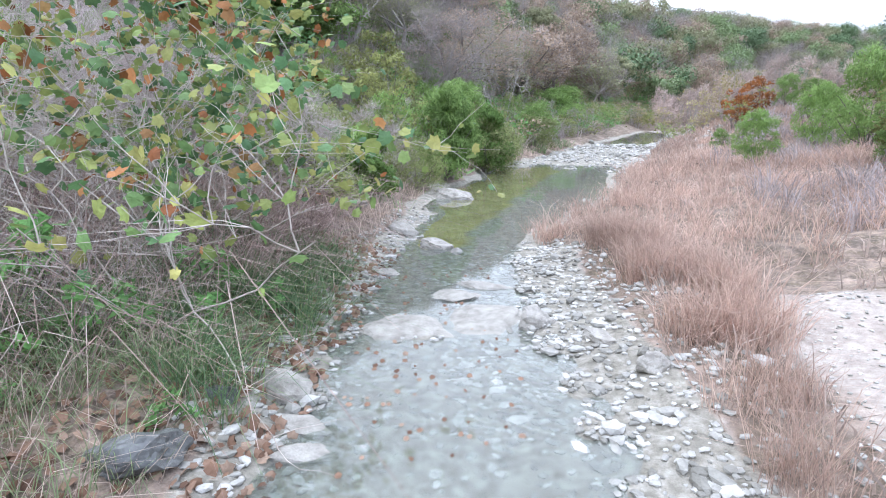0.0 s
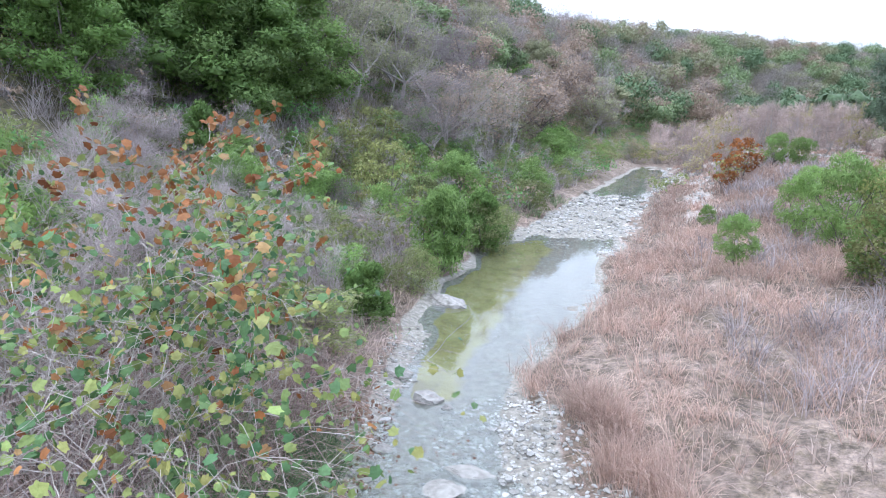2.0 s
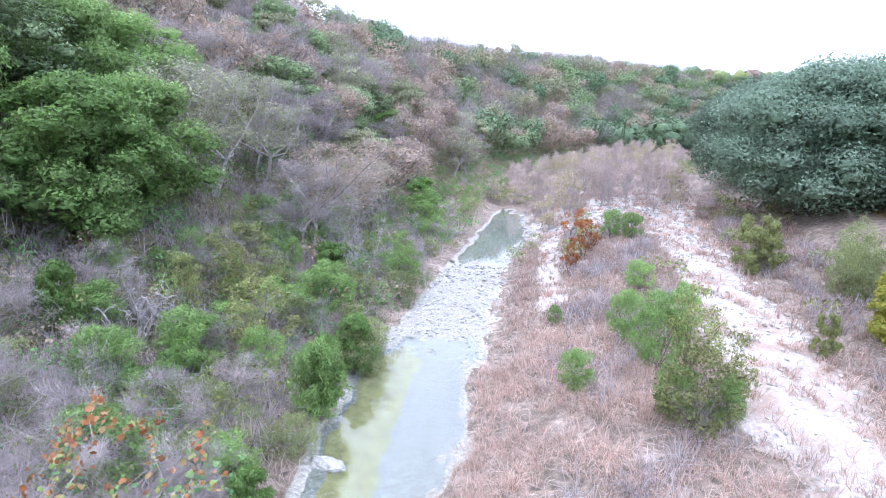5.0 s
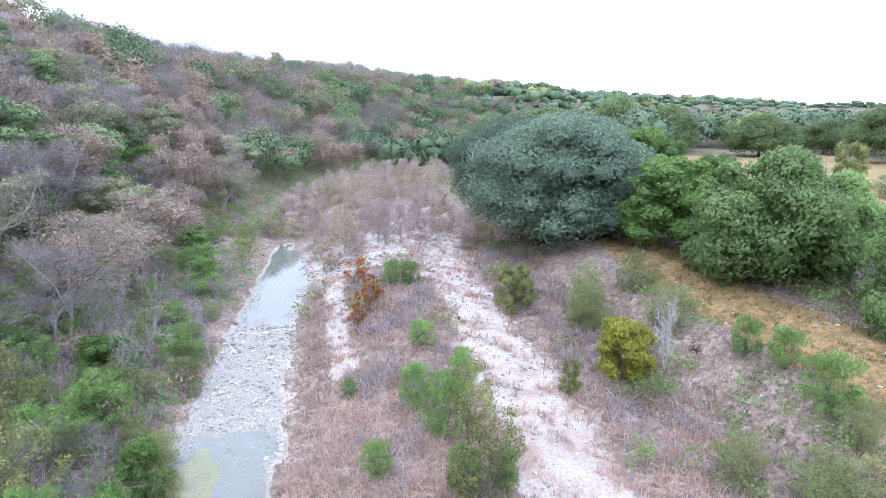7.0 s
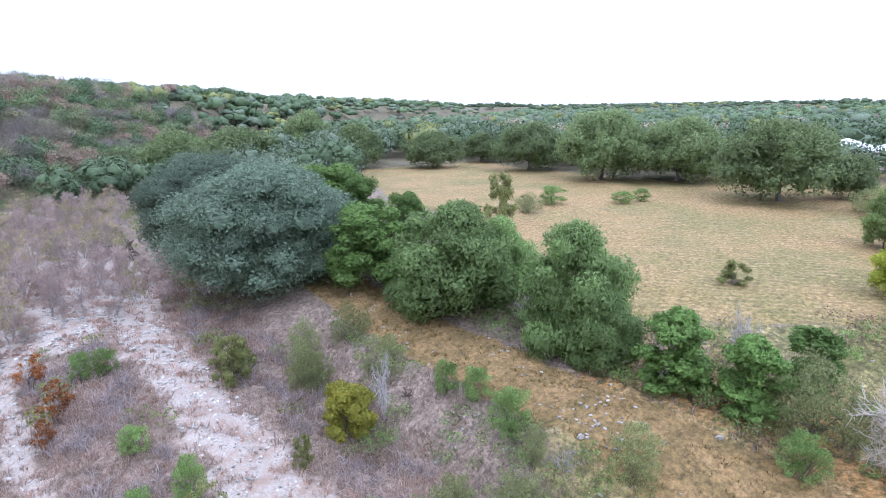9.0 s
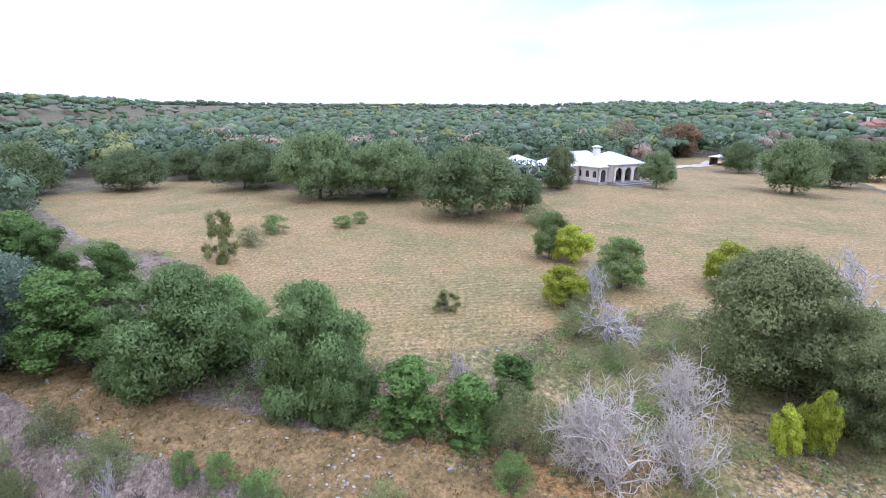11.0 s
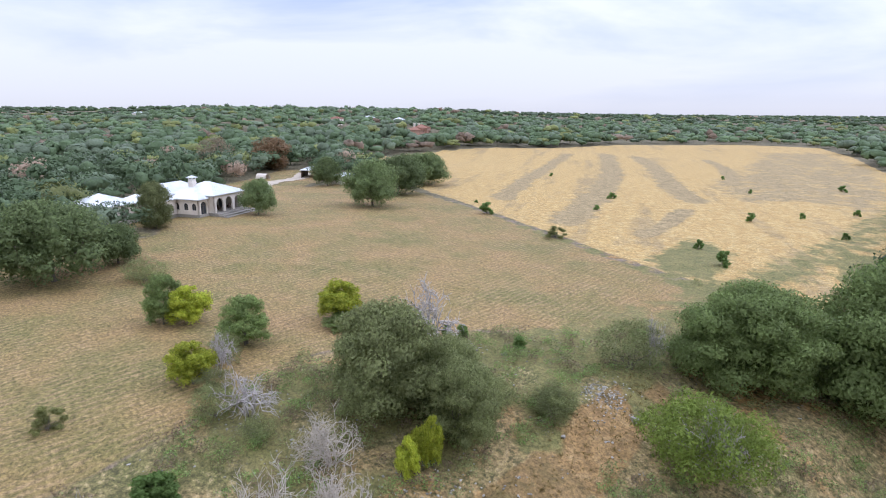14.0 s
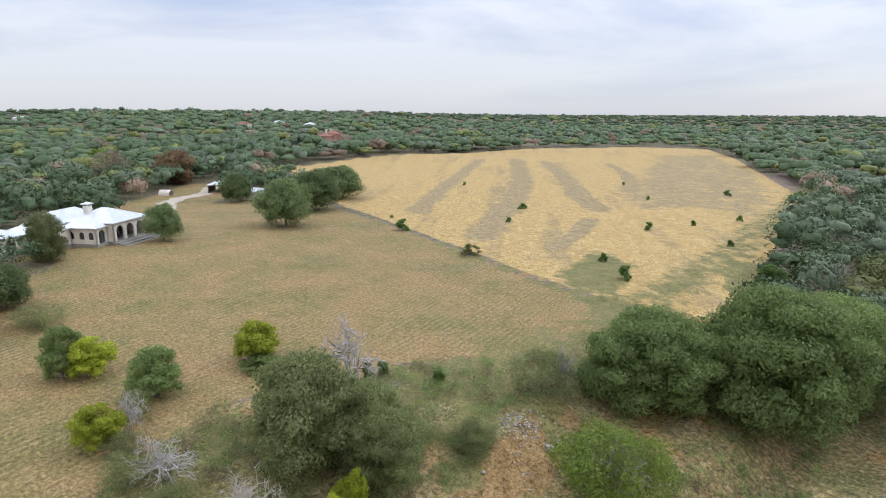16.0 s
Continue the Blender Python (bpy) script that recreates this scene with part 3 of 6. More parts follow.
def join(*pieces):
    V, Q, N, base = [], [], [], 0
    for v, q, n in pieces:
        V.append(v)
        Q.append(q + base)
        N.append(n)
        base += len(v)
    return np.concatenate(V), np.concatenate(Q), np.concatenate(N)


def set_out(thing, spots):
    """Puts a thing, built at the origin with unit scale, on the first spot and copies on the others. spots: (x, y, width scale, height scale, sunk)."""
    if not spots:
        for ob in (*thing.children_recursive, thing):
            bpy.data.objects.remove(ob)
        return []
    r = random.Random(len(spots) + len(thing.name))
    poses = []
    for x, y, w, h, *rest in spots:
        z = float(ground(x, y)) - (rest[0] if rest else .05)
        poses.append(Matrix.LocRotScale((x, y, z), Euler((0, 0, r.uniform(0, 6.283))), (w, w, h)))
    made = [thing] + [copy_thing(thing, m) for m in poses[1:]]
    thing.matrix_basis = poses[0]
    return made

# ---------------------------------------------------------------- ground, creek, fields
FENCE = [(124, -97), (92, -88), (69, -81), (53, -76), (40, -72), (30, -70), (16, -67)]
GOLD_AREA = [(17, -69), (30, -71), (40, -73), (53, -77), (69, -82), (92, -89), (126, -99), (190, -125), (228, -140), (240, -230), (236, -300), (228, -365), (188, -428), (139, -443), (100, -370), (64, -280), (36, -210), (24, -124), (20, -88)]
MOWN_AREA = [(44, 14), (58, 24), (70, 42), (104, 71), (118, 60), (132, 54), (120, 40), (104, 16), (98, 4), (92, -10), (96, -17), (103, -30), (112, -46), (146, -64), (160, -92), (128, -96), (92, -87), (69, -80), (53, -75), (40, -71), (30, -69), (19, -65), (27, -52), (32, -44), (40, -36), (44, -20), (38, -8), (35, 3)]
SAND_AREA = [(43, 63), (36, 60), (29, 53), (24, 57), (18, 46), (17, 41), (21.5, 38.5), (25, 40), (22, 32), (18, 24), (16, 19), (13.4, 14), (11, 8), (8, 2), (7, -6), (12, -8), (13, 2), (16, 10), (18.7, 14.7), (20.6, 19.4), (24, 28), (26, 33), (33, 44), (38, 52)]
SAND_STRIP = [(18, 41), (16, 36), (13.6, 30), (11.5, 25)]
SAND_NEAR = [(4.6, -8), (4.0, -2), (3.5, 1.5), (3.8, 4.8)]
FALLOW_STRIPS = [([(195, -250), (162, -196), (128, -143), (102, -105)], 3.2), ([(186, -270), (129, -193), (101, -147), (83, -114), (71, -92)], 4.2), ([(170, -273), (126, -218), (86, -161), (70, -143)], 4), ([(65, -127), (58, -107), (55, -94)], 2.2), ([(139, -286), (108, -240), (84, -196)], 3)]
FALLOW_AREA = [(150, -366), (116, -394), (58, -280), (32, -183), (24, -123), (34, -135), (50, -156), (55, -140), (69, -149), (91, -176), (106, -236)]
GREEN_HOLLOWS = [[(49, -99), (38, -93), (32, -74), (37, -72), (45, -77)], [(30, -109), (22, -111), (19, -86), (23, -88)]]
DRIVE_LINE = [(122, -52), (150, -62), (164, -68), (172, -76), (176, -86), (190, -95)]
RUSSET_PATCH = [(23.5, -33), (22.2, -37.5), (18.9, -34.2), (17.6, -28), (21, -28.5)]
TRAIL = [(48, 44), (42, 35), (37, 27), (32.5, 20), (29, 12), (26, 5), (23, -2), (20, -12), (20, -25), (22, -40)]


def inside(x, y, loop):
    """Signed distance to a closed outline of the plan: positive inside."""
    d, odd = np.full(x.shape, 1e9), np.zeros(x.shape, bool)
    for (ax, ay), (bx, by) in zip(loop, loop[1:] + loop[:1]):
        dx, dy = bx - ax, by - ay
        u = np.clip(((x - ax) * dx + (y - ay) * dy) / (dx * dx + dy * dy), 0, 1)
        d = np.minimum(d, np.hypot(x - ax - u * dx, y - ay - u * dy))
        cross = (ay > y) != (by > y)
        odd ^= cross & (x < ax + (y - ay) * dx / (dy if dy else 1e-9))
    return np.where(odd, d, -d)


def zones(x, y):
    s, at = from_line(x, y, CREEK)
    half = half_at(x, y, at)
    at = at + 1.3 * wave(x, y, 2.6, 18) * smooth(14, 20, at)
    gap = np.abs(s) - half
    far = np.hypot(x, y)
    sand = np.maximum(smooth(-2.4, 2.4, inside(x, y, SAND_AREA)), smooth(.7, .0, gap - np.where(s > 0, np.where(at < 9, .45, np.where(at < 21, -.5, 0)), -.35)) * (1 - smooth(56, 60, at) * (1 - smooth(98, 106, at))))
    sand = np.maximum(sand, .8 * smooth(1.6, .0, np.abs(from_line(x, y, SAND_STRIP)[0])))
    sand = np.maximum(sand, .9 * smooth(1.7, .5, np.abs(from_line(x, y, SAND_NEAR)[0])) * smooth(7, 4.5, y))
    sand = np.maximum(sand, (.5 + .25 * wave(x, y, 6, 61)) * smooth(1, 3, s) * (1 - smooth(13, 18, s)) * smooth(44, 52, at) * (1 - smooth(84, 98, at)))
    mown = smooth(-1.5, 1.5, inside(x, y, MOWN_AREA))
    yard = np.maximum(smooth(27, 17, np.hypot(x - 118, y + 40)), smooth(15, 9, np.abs(from_line(x, y, DRIVE_LINE)[0])))
    mown = np.maximum(mown, yard)
    gold = smooth(-2, 2, inside(x, y, GOLD_AREA))
    fallow = .6 * smooth(-8, 14, inside(x, y, FALLOW_AREA))
    for line, half_wide in FALLOW_STRIPS:
        fallow = np.maximum(fallow, .85 * smooth(half_wide * 2.2, 0, np.abs(from_line(x, y, line)[0])))
    fallow = fallow * gold
    russet = smooth(-2.2, 1.5, inside(x, y, RUSSET_PATCH))
    trail = smooth(3.4, 1.2, np.abs(from_line(x, y, TRAIL)[0]))
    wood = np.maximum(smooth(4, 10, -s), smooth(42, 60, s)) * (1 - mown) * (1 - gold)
    green = .8 * smooth(19, 26, s) * (1 - mown) * (1 - gold) * smooth(4, -14, y) * (far < 110) * (.5 + .5 * wave(x, y, 9, 17)) + smooth(2.2, .6, np.abs(from_line(x, y, FENCE)[0] - 1.5)) * .5 + .55 * smooth(20, 60, far) * smooth(24, 34, s) * (1 - smooth(36, 46, s)) * (y < 0)
    for hollow in GREEN_HOLLOWS:
        green = np.maximum(green, .75 * smooth(-5, 4, inside(x, y, hollow)))
    scrub = np.maximum(smooth(16, 23, s), smooth(3, 8, s) * smooth(-8, -16, y)) * (1 - mown) * (1 - gold) * smooth(10, 2, y) * smooth(120, 90, far)
    shut = 1 - smooth(56, 60, at) * (1 - smooth(98, 106, at))
    gravel = shut * smooth(.5, .0, gap - np.where(s > 0, np.where(at < 9, .5, 0), .1)) * (at > -30)
    # olive weed, thinned to the right so the paler bed imitates the sky's reflection
    algae = smooth(-.05, -.5, gap) * (.25 + .75 * smooth(.5, -.8, s)) * (smooth(8.6, 9.6, at) * (1 - smooth(21.5, 23, at)) + smooth(37, 39, at) * (1 - smooth(56, 58, at)) * .4)
    return dict(gravel=gravel, algae=algae, sand=sand, mown=mown, gold=gold, trail=trail, wood=wood, scrub=scrub, green=green, fallow=fallow, russet=russet)


def build_ground():
    seen = np.radians(np.linspace(-62, 186, 620))
    rest = np.radians(np.linspace(186, 298, 60)[1:-1])
    ang = np.concatenate([seen, rest])
    rad = np.concatenate([[.0], np.geomspace(.6, 4700, 270)])
    A, R = np.meshgrid(ang, rad)
    x, y = (R * np.sin(A)).ravel(), (R * np.cos(A)).ravel()
    z = ground(x, y)
    n, m = len(rad), len(ang)
    i = (np.arange(n - 1)[:, None] * m + np.arange(m)[None])
    j = (np.arange(n - 1)[:, None] * m + (np.arange(m)[None] + 1) % m)
    q = np.stack([i, i + m, j + m, j], -1).reshape(-1, 4)
    me = mesh_of("ground", np.stack([x, y, z], 1), q, GROUND, True)
    for name, v in zones(x, y).items():
        me.attributes.new(name, "FLOAT", "POINT").data.foreach_set("value", v.astype(np.float32))
    return tagged(new("ground", me), "dry creek valley ground with pale gravel and mown grass fields", "ground", kind="structure")


build_ground()


def build_water():
    for lo, hi, level, wide in ((-60, 25, 0, 1.0), (35, 59, .02, 1.0), (103, 400, -.05, 1.0)):
        line, pts = np.array(CREEK, float), []
        d = np.r_[0, np.cumsum(np.hypot(*np.diff(line, axis=0).T))]
        for t in np.arange(0, d[-1], .8):
            p = np.array([np.interp(t, d, line[:, 0]), np.interp(t, d, line[:, 1])])
            q = np.array([np.interp(t + .5, d, line[:, 0]), np.interp(t + .5, d, line[:, 1])])
            if (lo <= p[1] <= hi) and p[0] < 420:
                w = (q - p) / np.linalg.norm(q - p)
                k = table(p[1], HALF) + .9 * wide
                pts += [(p[0] - w[1] * k, p[1] + w[0] * k, level), (p[0] + w[1] * k, p[1] - w[0] * k, level)]
        q = [(2 * i, 2 * i + 1, 2 * i + 3, 2 * i + 2) for i in range(len(pts) // 2 - 1)]
        tagged(new("water", mesh_of("water", pts, q, WATER, True)), "clear shallow creek water over a pale bed", "water", kind="structure")


build_water()

# places of the single trees and shrubs: x, y, width, height
BRIGHT_AT = [(25.8, 12, 1.6, 2), (25.3, 10, 1.8, 1.9), (23.6, 7.6, 2.2, 2.7), (24.3, -4.5, 2.1, 2.1), (72.5, 19.1, 3.7, 2.5), (75.8, 11, 3, 1.6), (78.2, 9, 2.3, 1.8), (18.8, 33, 1.5, 1.9), (20.3, 32.7, 1.7, 1.8), (15.9, 24.4, 1.6, 1.5), (10.7, 22.8, 0.7, 1), (12.5, 19.8, 1.6, 2.3), (11.9, 16.6, 1.9, 3), (14.9, 19.5, 1.5, 2.4), (8.7, 16.4, 1.3, 1.6), (10.7, 13.6, 1.5, 1.8), (11.8, 12.9, 1.2, 1.6), (8.8, 45.3, 4.1, 3), (0.6, 25.3, 2.6, 2.6), (0.1, 17.3, 2, 2.8), (-6.5, 26.1, 1.1, 1.1), (-4, 19.3, 2.3, 2.4), (-7.3, 20.6, 2.1, 1.7), (-5.8, 17.1, 2.4, 2.6)]
BRIGHT_AT_2 = [(1.6, 21, 1.8, 2.3), (-8.7, 12.3, 1, 1.3), (0.2, 17.7, 1.7, 2.6), (1.1, 30.4, 2.7, 2.1), (10.5, 54.3, 3.5, 2.5), (-1.5, 12.2, 1.1, 1.4), (-7.8, 19.4, 1.4, 2.5), (38.5, -32.9, 1.1, 1.7)]
SAGE_AT = [(27.3, -5.2, 3.9, 3.9), (29.6, 21, 2.8, 2.7), (26.9, 16.9, 3, 2.5), (22.1, 6, 1.3, 2), (22.1, 1.7, 2.3, 3), (65.6, 20.1, 3.4, 2.4), (24.7, -42.1, 6, 4.4), (24.8, -32.1, 3.6, 2.2), (75.2, -15.5, 5.2, 3), (24.4, -31.5, 3.5, 1.9), (27.9, 23.4, 2.2, 2.7), (25.7, 20.9, 2.4, 2.5), (34.5, -12.7, 2.5, 1.8), (25.7, 21.8, 2.2, 3), (19.4, 8.7, 1.9, 2.1), (19.9, 6, 2.7, 2), (1.5, 21, 2.4, 1.9), (2.3, 22.6, 1.6, 1.6), (-0.7, 15.2, 1.6, 1.3)]
YELLOW_AT = [(57.7, -15.4, 3.9, 3.9), (44.8, -11.6, 3.5, 3.4), (49.8, -28, 4.4, 4.1), (27, -20.9, 1.9, 2.2), (25.6, -18.7, 1.5, 2.9), (25.7, -20.8, 1.4, 3.7)]
DKOAK_AT = [(59.4, -13.5, 3.8, 4.9), (49.4, -17.8, 4.4, 4.5), (47.9, -27.3, 3.9, 1.5)]
JUN_AT = [(28.6, 0.7, 3.7, 4.3), (27.6, -2.6, 3.3, 3.9), (30.9, -5.3, 2.7, 3.2), (37.9, -34.3, 1.2, 1.6), (33.3, -37.2, 1.3, 1.2), (16.6, -105.9, 2.8, 4.3), (18.5, -96.9, 4.8, 4)]
PALE_AT = [(23.7, 25.7, 2.6, 3.2), (19.5, 17, 1.2, 1.8), (24.9, 26.7, 3, 2.1), (43.6, -1.7, 2.4, 1.8), (58.7, 21.4, 4.1, 5.6), (62.8, -78, 4, 2.1)]
ORANGE_AT = [(15.9, 30.7, 1.9, 2.5), (17.7, 36.2, 1.7, 2.4), (14.2, 29, 1.2, 1.8)]
YGSAP_AT = [(10.8, 12.8, 2.5, 2.9), (12.7, 13.8, 1.6, 2.5), (12.9, 16.2, 2.1, 3.3), (-4.8, 23.3, 1.4, 2.8), (-2.9, 25.6, 3.5, 3.8), (-2, 21.1, 2.9, 3.3)]
DEADB_AT = [(24.2, -9.5, 6.1, 6.6), (24.6, -13.4, 4.6, 5.7), (25.1, -8.6, 4.8, 5.9), (29.7, -15.6, 5, 4.6)]
DEADW_AT = [(24.1, 15, 1.5, 4.3), (44.4, -13.6, 2.8, 4.5), (37.4, -13.2, 5.5, 3.9), (39.3, -31.8, 6.8, 6.7), (30.2, -2.2, 2, 4.6), (29.2, 0.9, 3.1, 3.6), (33.7, 10, 2.2, 3.1), (24.2, -44.4, 2.4, 5.1), (13.8, -35.8, 4.4, 5.6)]
BARE_AT = [(2.8, 29.6, 3.6, 7.2), (60.4, 126.6, 6.7, 9.8), (20.3, 75.8, 3.8, 11.1)]
BRUSH_AT = [(-6.2, 20.8, 3.7, 2.8), (-3, 11.8, 2.4, 1.8), (-4.9, 14.9, 3.6, 1), (21.8, 4.7, 1.8, 2)]
CEDL_AT = [(-8.5, 27.9, 4.4, 6), (-1.2, 45.7, 4, 3.9), (-11.9, 19.6, 4, 4.3), (-9.6, 26.2, 7.4, 6.7), (9.1, 65.6, 5.1, 4.9)]
STUMP_AT = [(40.7, 59, 3.1, 2.5), (25.2, 14.2, 0.6, 0.8)]
FBUSH_AT = [(87, -85.2, 3.3, 2.4), (86.4, -129.5, 2.6, 1.5), (77.5, -110.6, 1.6, 1.1), (35.5, -82.6, 2.4, 2.2), (43.5, -91, 1.7, 1.5), (49.1, -123.8, 2, 1.8), (43.6, -136.1, 1.3, 1.3), (30.8, -119.3, 1.4, 1.3), (33.5, -193.5, 4.1, 3), (53.5, -196, 2.7, 1.8), (37.3, -149.7, 1.6, 1.4), (68.4, -169.7, 1.2, 1.2), (90.2, -200, 1.4, 1.2), (131.4, -159.4, 1.6, 1.2), (28.7, -71.2, 0.8, 0.5), (100.3, -94.5, 1, 0.8)]
EDGE_AT = [(104.7, 124.7, 18.6, 11.4), (89.9, 89.4, 18.6, 9.5), (112.8, 90.6, 11.7, 11.4), (105.1, 71.3, 11.8, 8.7), (113.8, 57.1, 12.8, 7.2), (129.8, 52.7, 9.5, 6.4), (113.8, 35.6, 14, 8.8), (100.3, 18.3, 14.9, 10.5), (98.2, 6.4, 14.2, 9.2), (81.5, -6.9, 14, 9.1), (85.4, -14.6, 6.2, 5), (106, -42.8, 6.4, 6.3), (106.6, -69.1, 11.9, 9.4), (123.2, -87.5, 13.9, 9.3), (137.6, -106.9, 16.5, 8.7), (152, -83, 8.5, 7.7)]

# ---------------------------------------------------------------- trees and shrubs
def tree(name, label, category, seed, width, height, low, leaf, leaf_stuff, n_lobes, n_leaves, bark=None, stems=1, group="", slim=.6, flat=.85, fill=.15, core=None):
    """A tree or shrub at the origin: stems with limbs, and a crown of separate leaves in uneven clumps."""
    rng = np.random.RandomState(seed)
    thing = tagged(new(name), label, category, group)
    lobes = lobes_in(rng, n_lobes, width, low + height * .06, height, flat)
    for k in range(stems):
        a = rng.uniform(0, 6.283)
        foot = np.array([math.cos(a), math.sin(a), 0]) * (width * .05 if stems > 1 else 0)
        lean = np.array([math.cos(a), math.sin(a), 0]) * rng.uniform(.1, .5) * (1 if stems > 1 else .4) + [0, 0, 1]
        r = max(.02, height * .028) / math.sqrt(stems)
        fork = foot + lean * low * .9 + [0, 0, height * .1]
        paths = [(np.array([foot - [0, 0, .3], foot * .8 + (fork - foot) * .45 + rng.normal(0, .03, 3) * height * .3, fork]), np.array([r * 1.5, r * 1.05, r * .9]))]
        for i in rng.choice(len(lobes), min(len(lobes), max(3, 9 // stems)), False):
            c = lobes[i][0]
            mid = fork * .5 + c * .5 + rng.normal(0, .05, 3) * width + [0, 0, .04 * height]
            paths.append((np.array([fork - [0, 0, .03 * height], mid, c * .9 + mid * .1, c + rng.normal(0, .2, 3) * lobes[i][1]]), r * np.array([.6, .4, .25, .08])))
        v, q = tubes(paths, 5 if width > 5 else 4)
        part("trunk" if stems == 1 else "stem", mesh_of("trunk", v, q, bark or BARK, True), None, thing)
    v, q, soft = crown(rng, lobes, n_leaves, leaf, slim, fill, (3 if width > 7 else 2) if core is None else core)
    part("crown", mesh_of("crown", v, q, leaf_stuff, normals=soft), None, thing)
    thing["size"] = (width, height)
    return thing


def dead_tree(name, label, seed, width, height, wood, stems=1, depth=3, kids=4, group="", droop=0.0, radius=None, leaf_stuff=None, n_leaves=0, leaf=.06, sides=3):
    """A bare tree or thicket: limbs down to twigs, with a few leaves where it still has some."""
    rng = np.random.RandomState(seed)
    thing = tagged(new(name), label, "tree" if stems < 5 else "shrub", group)
    made = []
    for k in range(stems):
        a = rng.uniform(0, 6.283)
        out_ = np.array([math.cos(a), math.sin(a), 0])
        lean = out_ * rng.uniform(.15, .7) * (width / height) + [0, 0, 1]
        made.append(tubes(grow(rng, out_ * (0 if stems == 1 else width * .12 * rng.uniform(.2, 1)) - [0, 0, .2], lean, height * rng.uniform(.5, .68), radius or height * .02, depth, .6, kids, droop, 5, []), sides))
    every = np.concatenate([v for v, _ in made])
    fit = np.array([width / max(.1, np.ptp(every[:, 0])), width / max(.1, np.ptp(every[:, 1])), height / every[:, 2].max()])
    for v, q in made:
        part("stem", mesh_of("stem", v * fit, q, wood, True), None, thing)
    if n_leaves:
        high = every[every[:, 2] > .35 * every[:, 2].max()] * fit
        spots = high[rng.randint(0, len(high), n_leaves)] + rng.normal(0, .1, (n_leaves, 3))
        lv, lq, soft = leaves(rng, spots, leaf, None, 1, .24)
        part("foliage", mesh_of("foliage", lv, lq, leaf_stuff, normals=soft), None, thing)
    thing["size"] = (width, height)
    return thing


def fuzzy_tree(name, label, seed, width, height, low, wood, twig_stuff, n_lobes, n_twigs, length, thick, group="", stems=1, leaf_stuff=None, n_leaves=0, leaf=.08):
    """A tree that has lost most leaves: limbs, a rounded haze of fine twigs, and the dry leaves that still hang."""
    rng = np.random.RandomState(seed)
    thing = tagged(new(name), label, "tree", group)
    lobes = lobes_in(rng, n_lobes, width, low + height * .2, height, .9)
    C, R = np.array([c for c, _ in lobes]), np.array([r for _, r in lobes])
    for k in range(stems):
        a = rng.uniform(0, 6.283)
        foot = np.array([math.cos(a), math.sin(a), 0]) * (width * .06 if stems > 1 else 0)
        fork = foot * 2.2 + [rng.normal(0, .05) * width, rng.normal(0, .05) * width, low + height * .16]
        r = max(.018, height * .021) / math.sqrt(stems)
        paths = [(np.array([foot - [0, 0, .3], foot * .6 + fork * .4 + rng.normal(0, .03, 3) * height * .4, fork]), np.array([r * 1.5, r * 1.05, r * .9]))]
        for i in rng.choice(len(lobes), min(len(lobes), max(4, 11 // stems)), False):
            mid = fork * .5 + C[i] * .5 + rng.normal(0, .06, 3) * width
            paths.append((np.array([fork - [0, 0, .02 * height], mid, C[i], C[i] + (C[i] - mid) * .5 + rng.normal(0, .3, 3) * R[i]]), r * np.array([.6, .42, .26, .1])))
        v, q = tubes(paths, 5)
        part("trunk" if stems == 1 else "stem", mesh_of("trunk", v, q, wood, True), None, thing)
    spots, ways = shell(rng, C, R, n_twigs, .2, .95, .5)
    v, q, soft = sprays(rng, spots, ways, length, thick)
    tagged(part("twig_crown", mesh_of("twig_crown", v, q, twig_stuff, normals=soft), None, thing, "haze of fine bare twigs"), kind="stuff")
    if n_leaves:
        spots, ways = shell(rng, C, R, n_leaves, .5, 1.12, .3)
        v, q, soft = leaves(rng, spots, leaf, ways, 1.1, .55)
        part("foliage", mesh_of("foliage", v, q, leaf_stuff, normals=soft), None, thing)
    thing["size"] = (width, height)
    return thing


def plant(thing, spots):
    """spots: (x, y, width, height in metres)."""
    w, h = thing["size"]
    del thing["size"]
    return set_out(thing, [(x, y, a / w, b / h) for x, y, a, b in spots])


# the oaks along the terrace and the fields
plant(tree("live_oak", "large dusky grey-green live oak reaching to the ground", "tree", 11, 13, 10.5, .4, .115, DARK_OAK, 210, 40000, stems=3, group="oaks on the creek terrace"),
      [(36.3, 34.2, 14.4, 9.8), (44, 49.5, 12.5, 9.4), (47, 45, 10, 8.5)])
plant(tree("live_oak", "rounded green live oak beside the grassy track", "tree", 12, 8.6, 7.2, .3, .13, TERRACE_OAK, 90, 15000, stems=3, group="oaks on the creek terrace"),
      [(34.6, 16.2, 8.4, 7.2), (32, 6.8, 6.2, 7), (30.5, 4.6, 3.6, 4), (37, 13.5, 5, 5.6)])
plant(tree("juniper", "bright green juniper tree on the terrace", "tree", 13, 5.6, 6.6, .2, .12, JUNIPER, 64, 7500, stems=2, group="junipers on the terrace"),
      [(38, 24.5, 7.5, 6.6), (51, 37.5, 8, 7), (47, 26.5, 4.2, 5.2), (49, 33, 5, 6), (57, 48, 7, 6)])
plant(tree("juniper", "small pointed green juniper among dead branches", "tree", 31, 2.4, 4.2, .1, .085, JUNIPER, 80, 4200, stems=2, group="small junipers"), JUN_AT)
EDGE = tree("live_oak", "spreading live oak with a dark trunk at the field edge", "tree", 14, 14, 9.5, 1.3, .2, FIELD_OAK, 90, 8000, group="oaks at the field edge", flat=.95)
plant(EDGE, EDGE_AT)
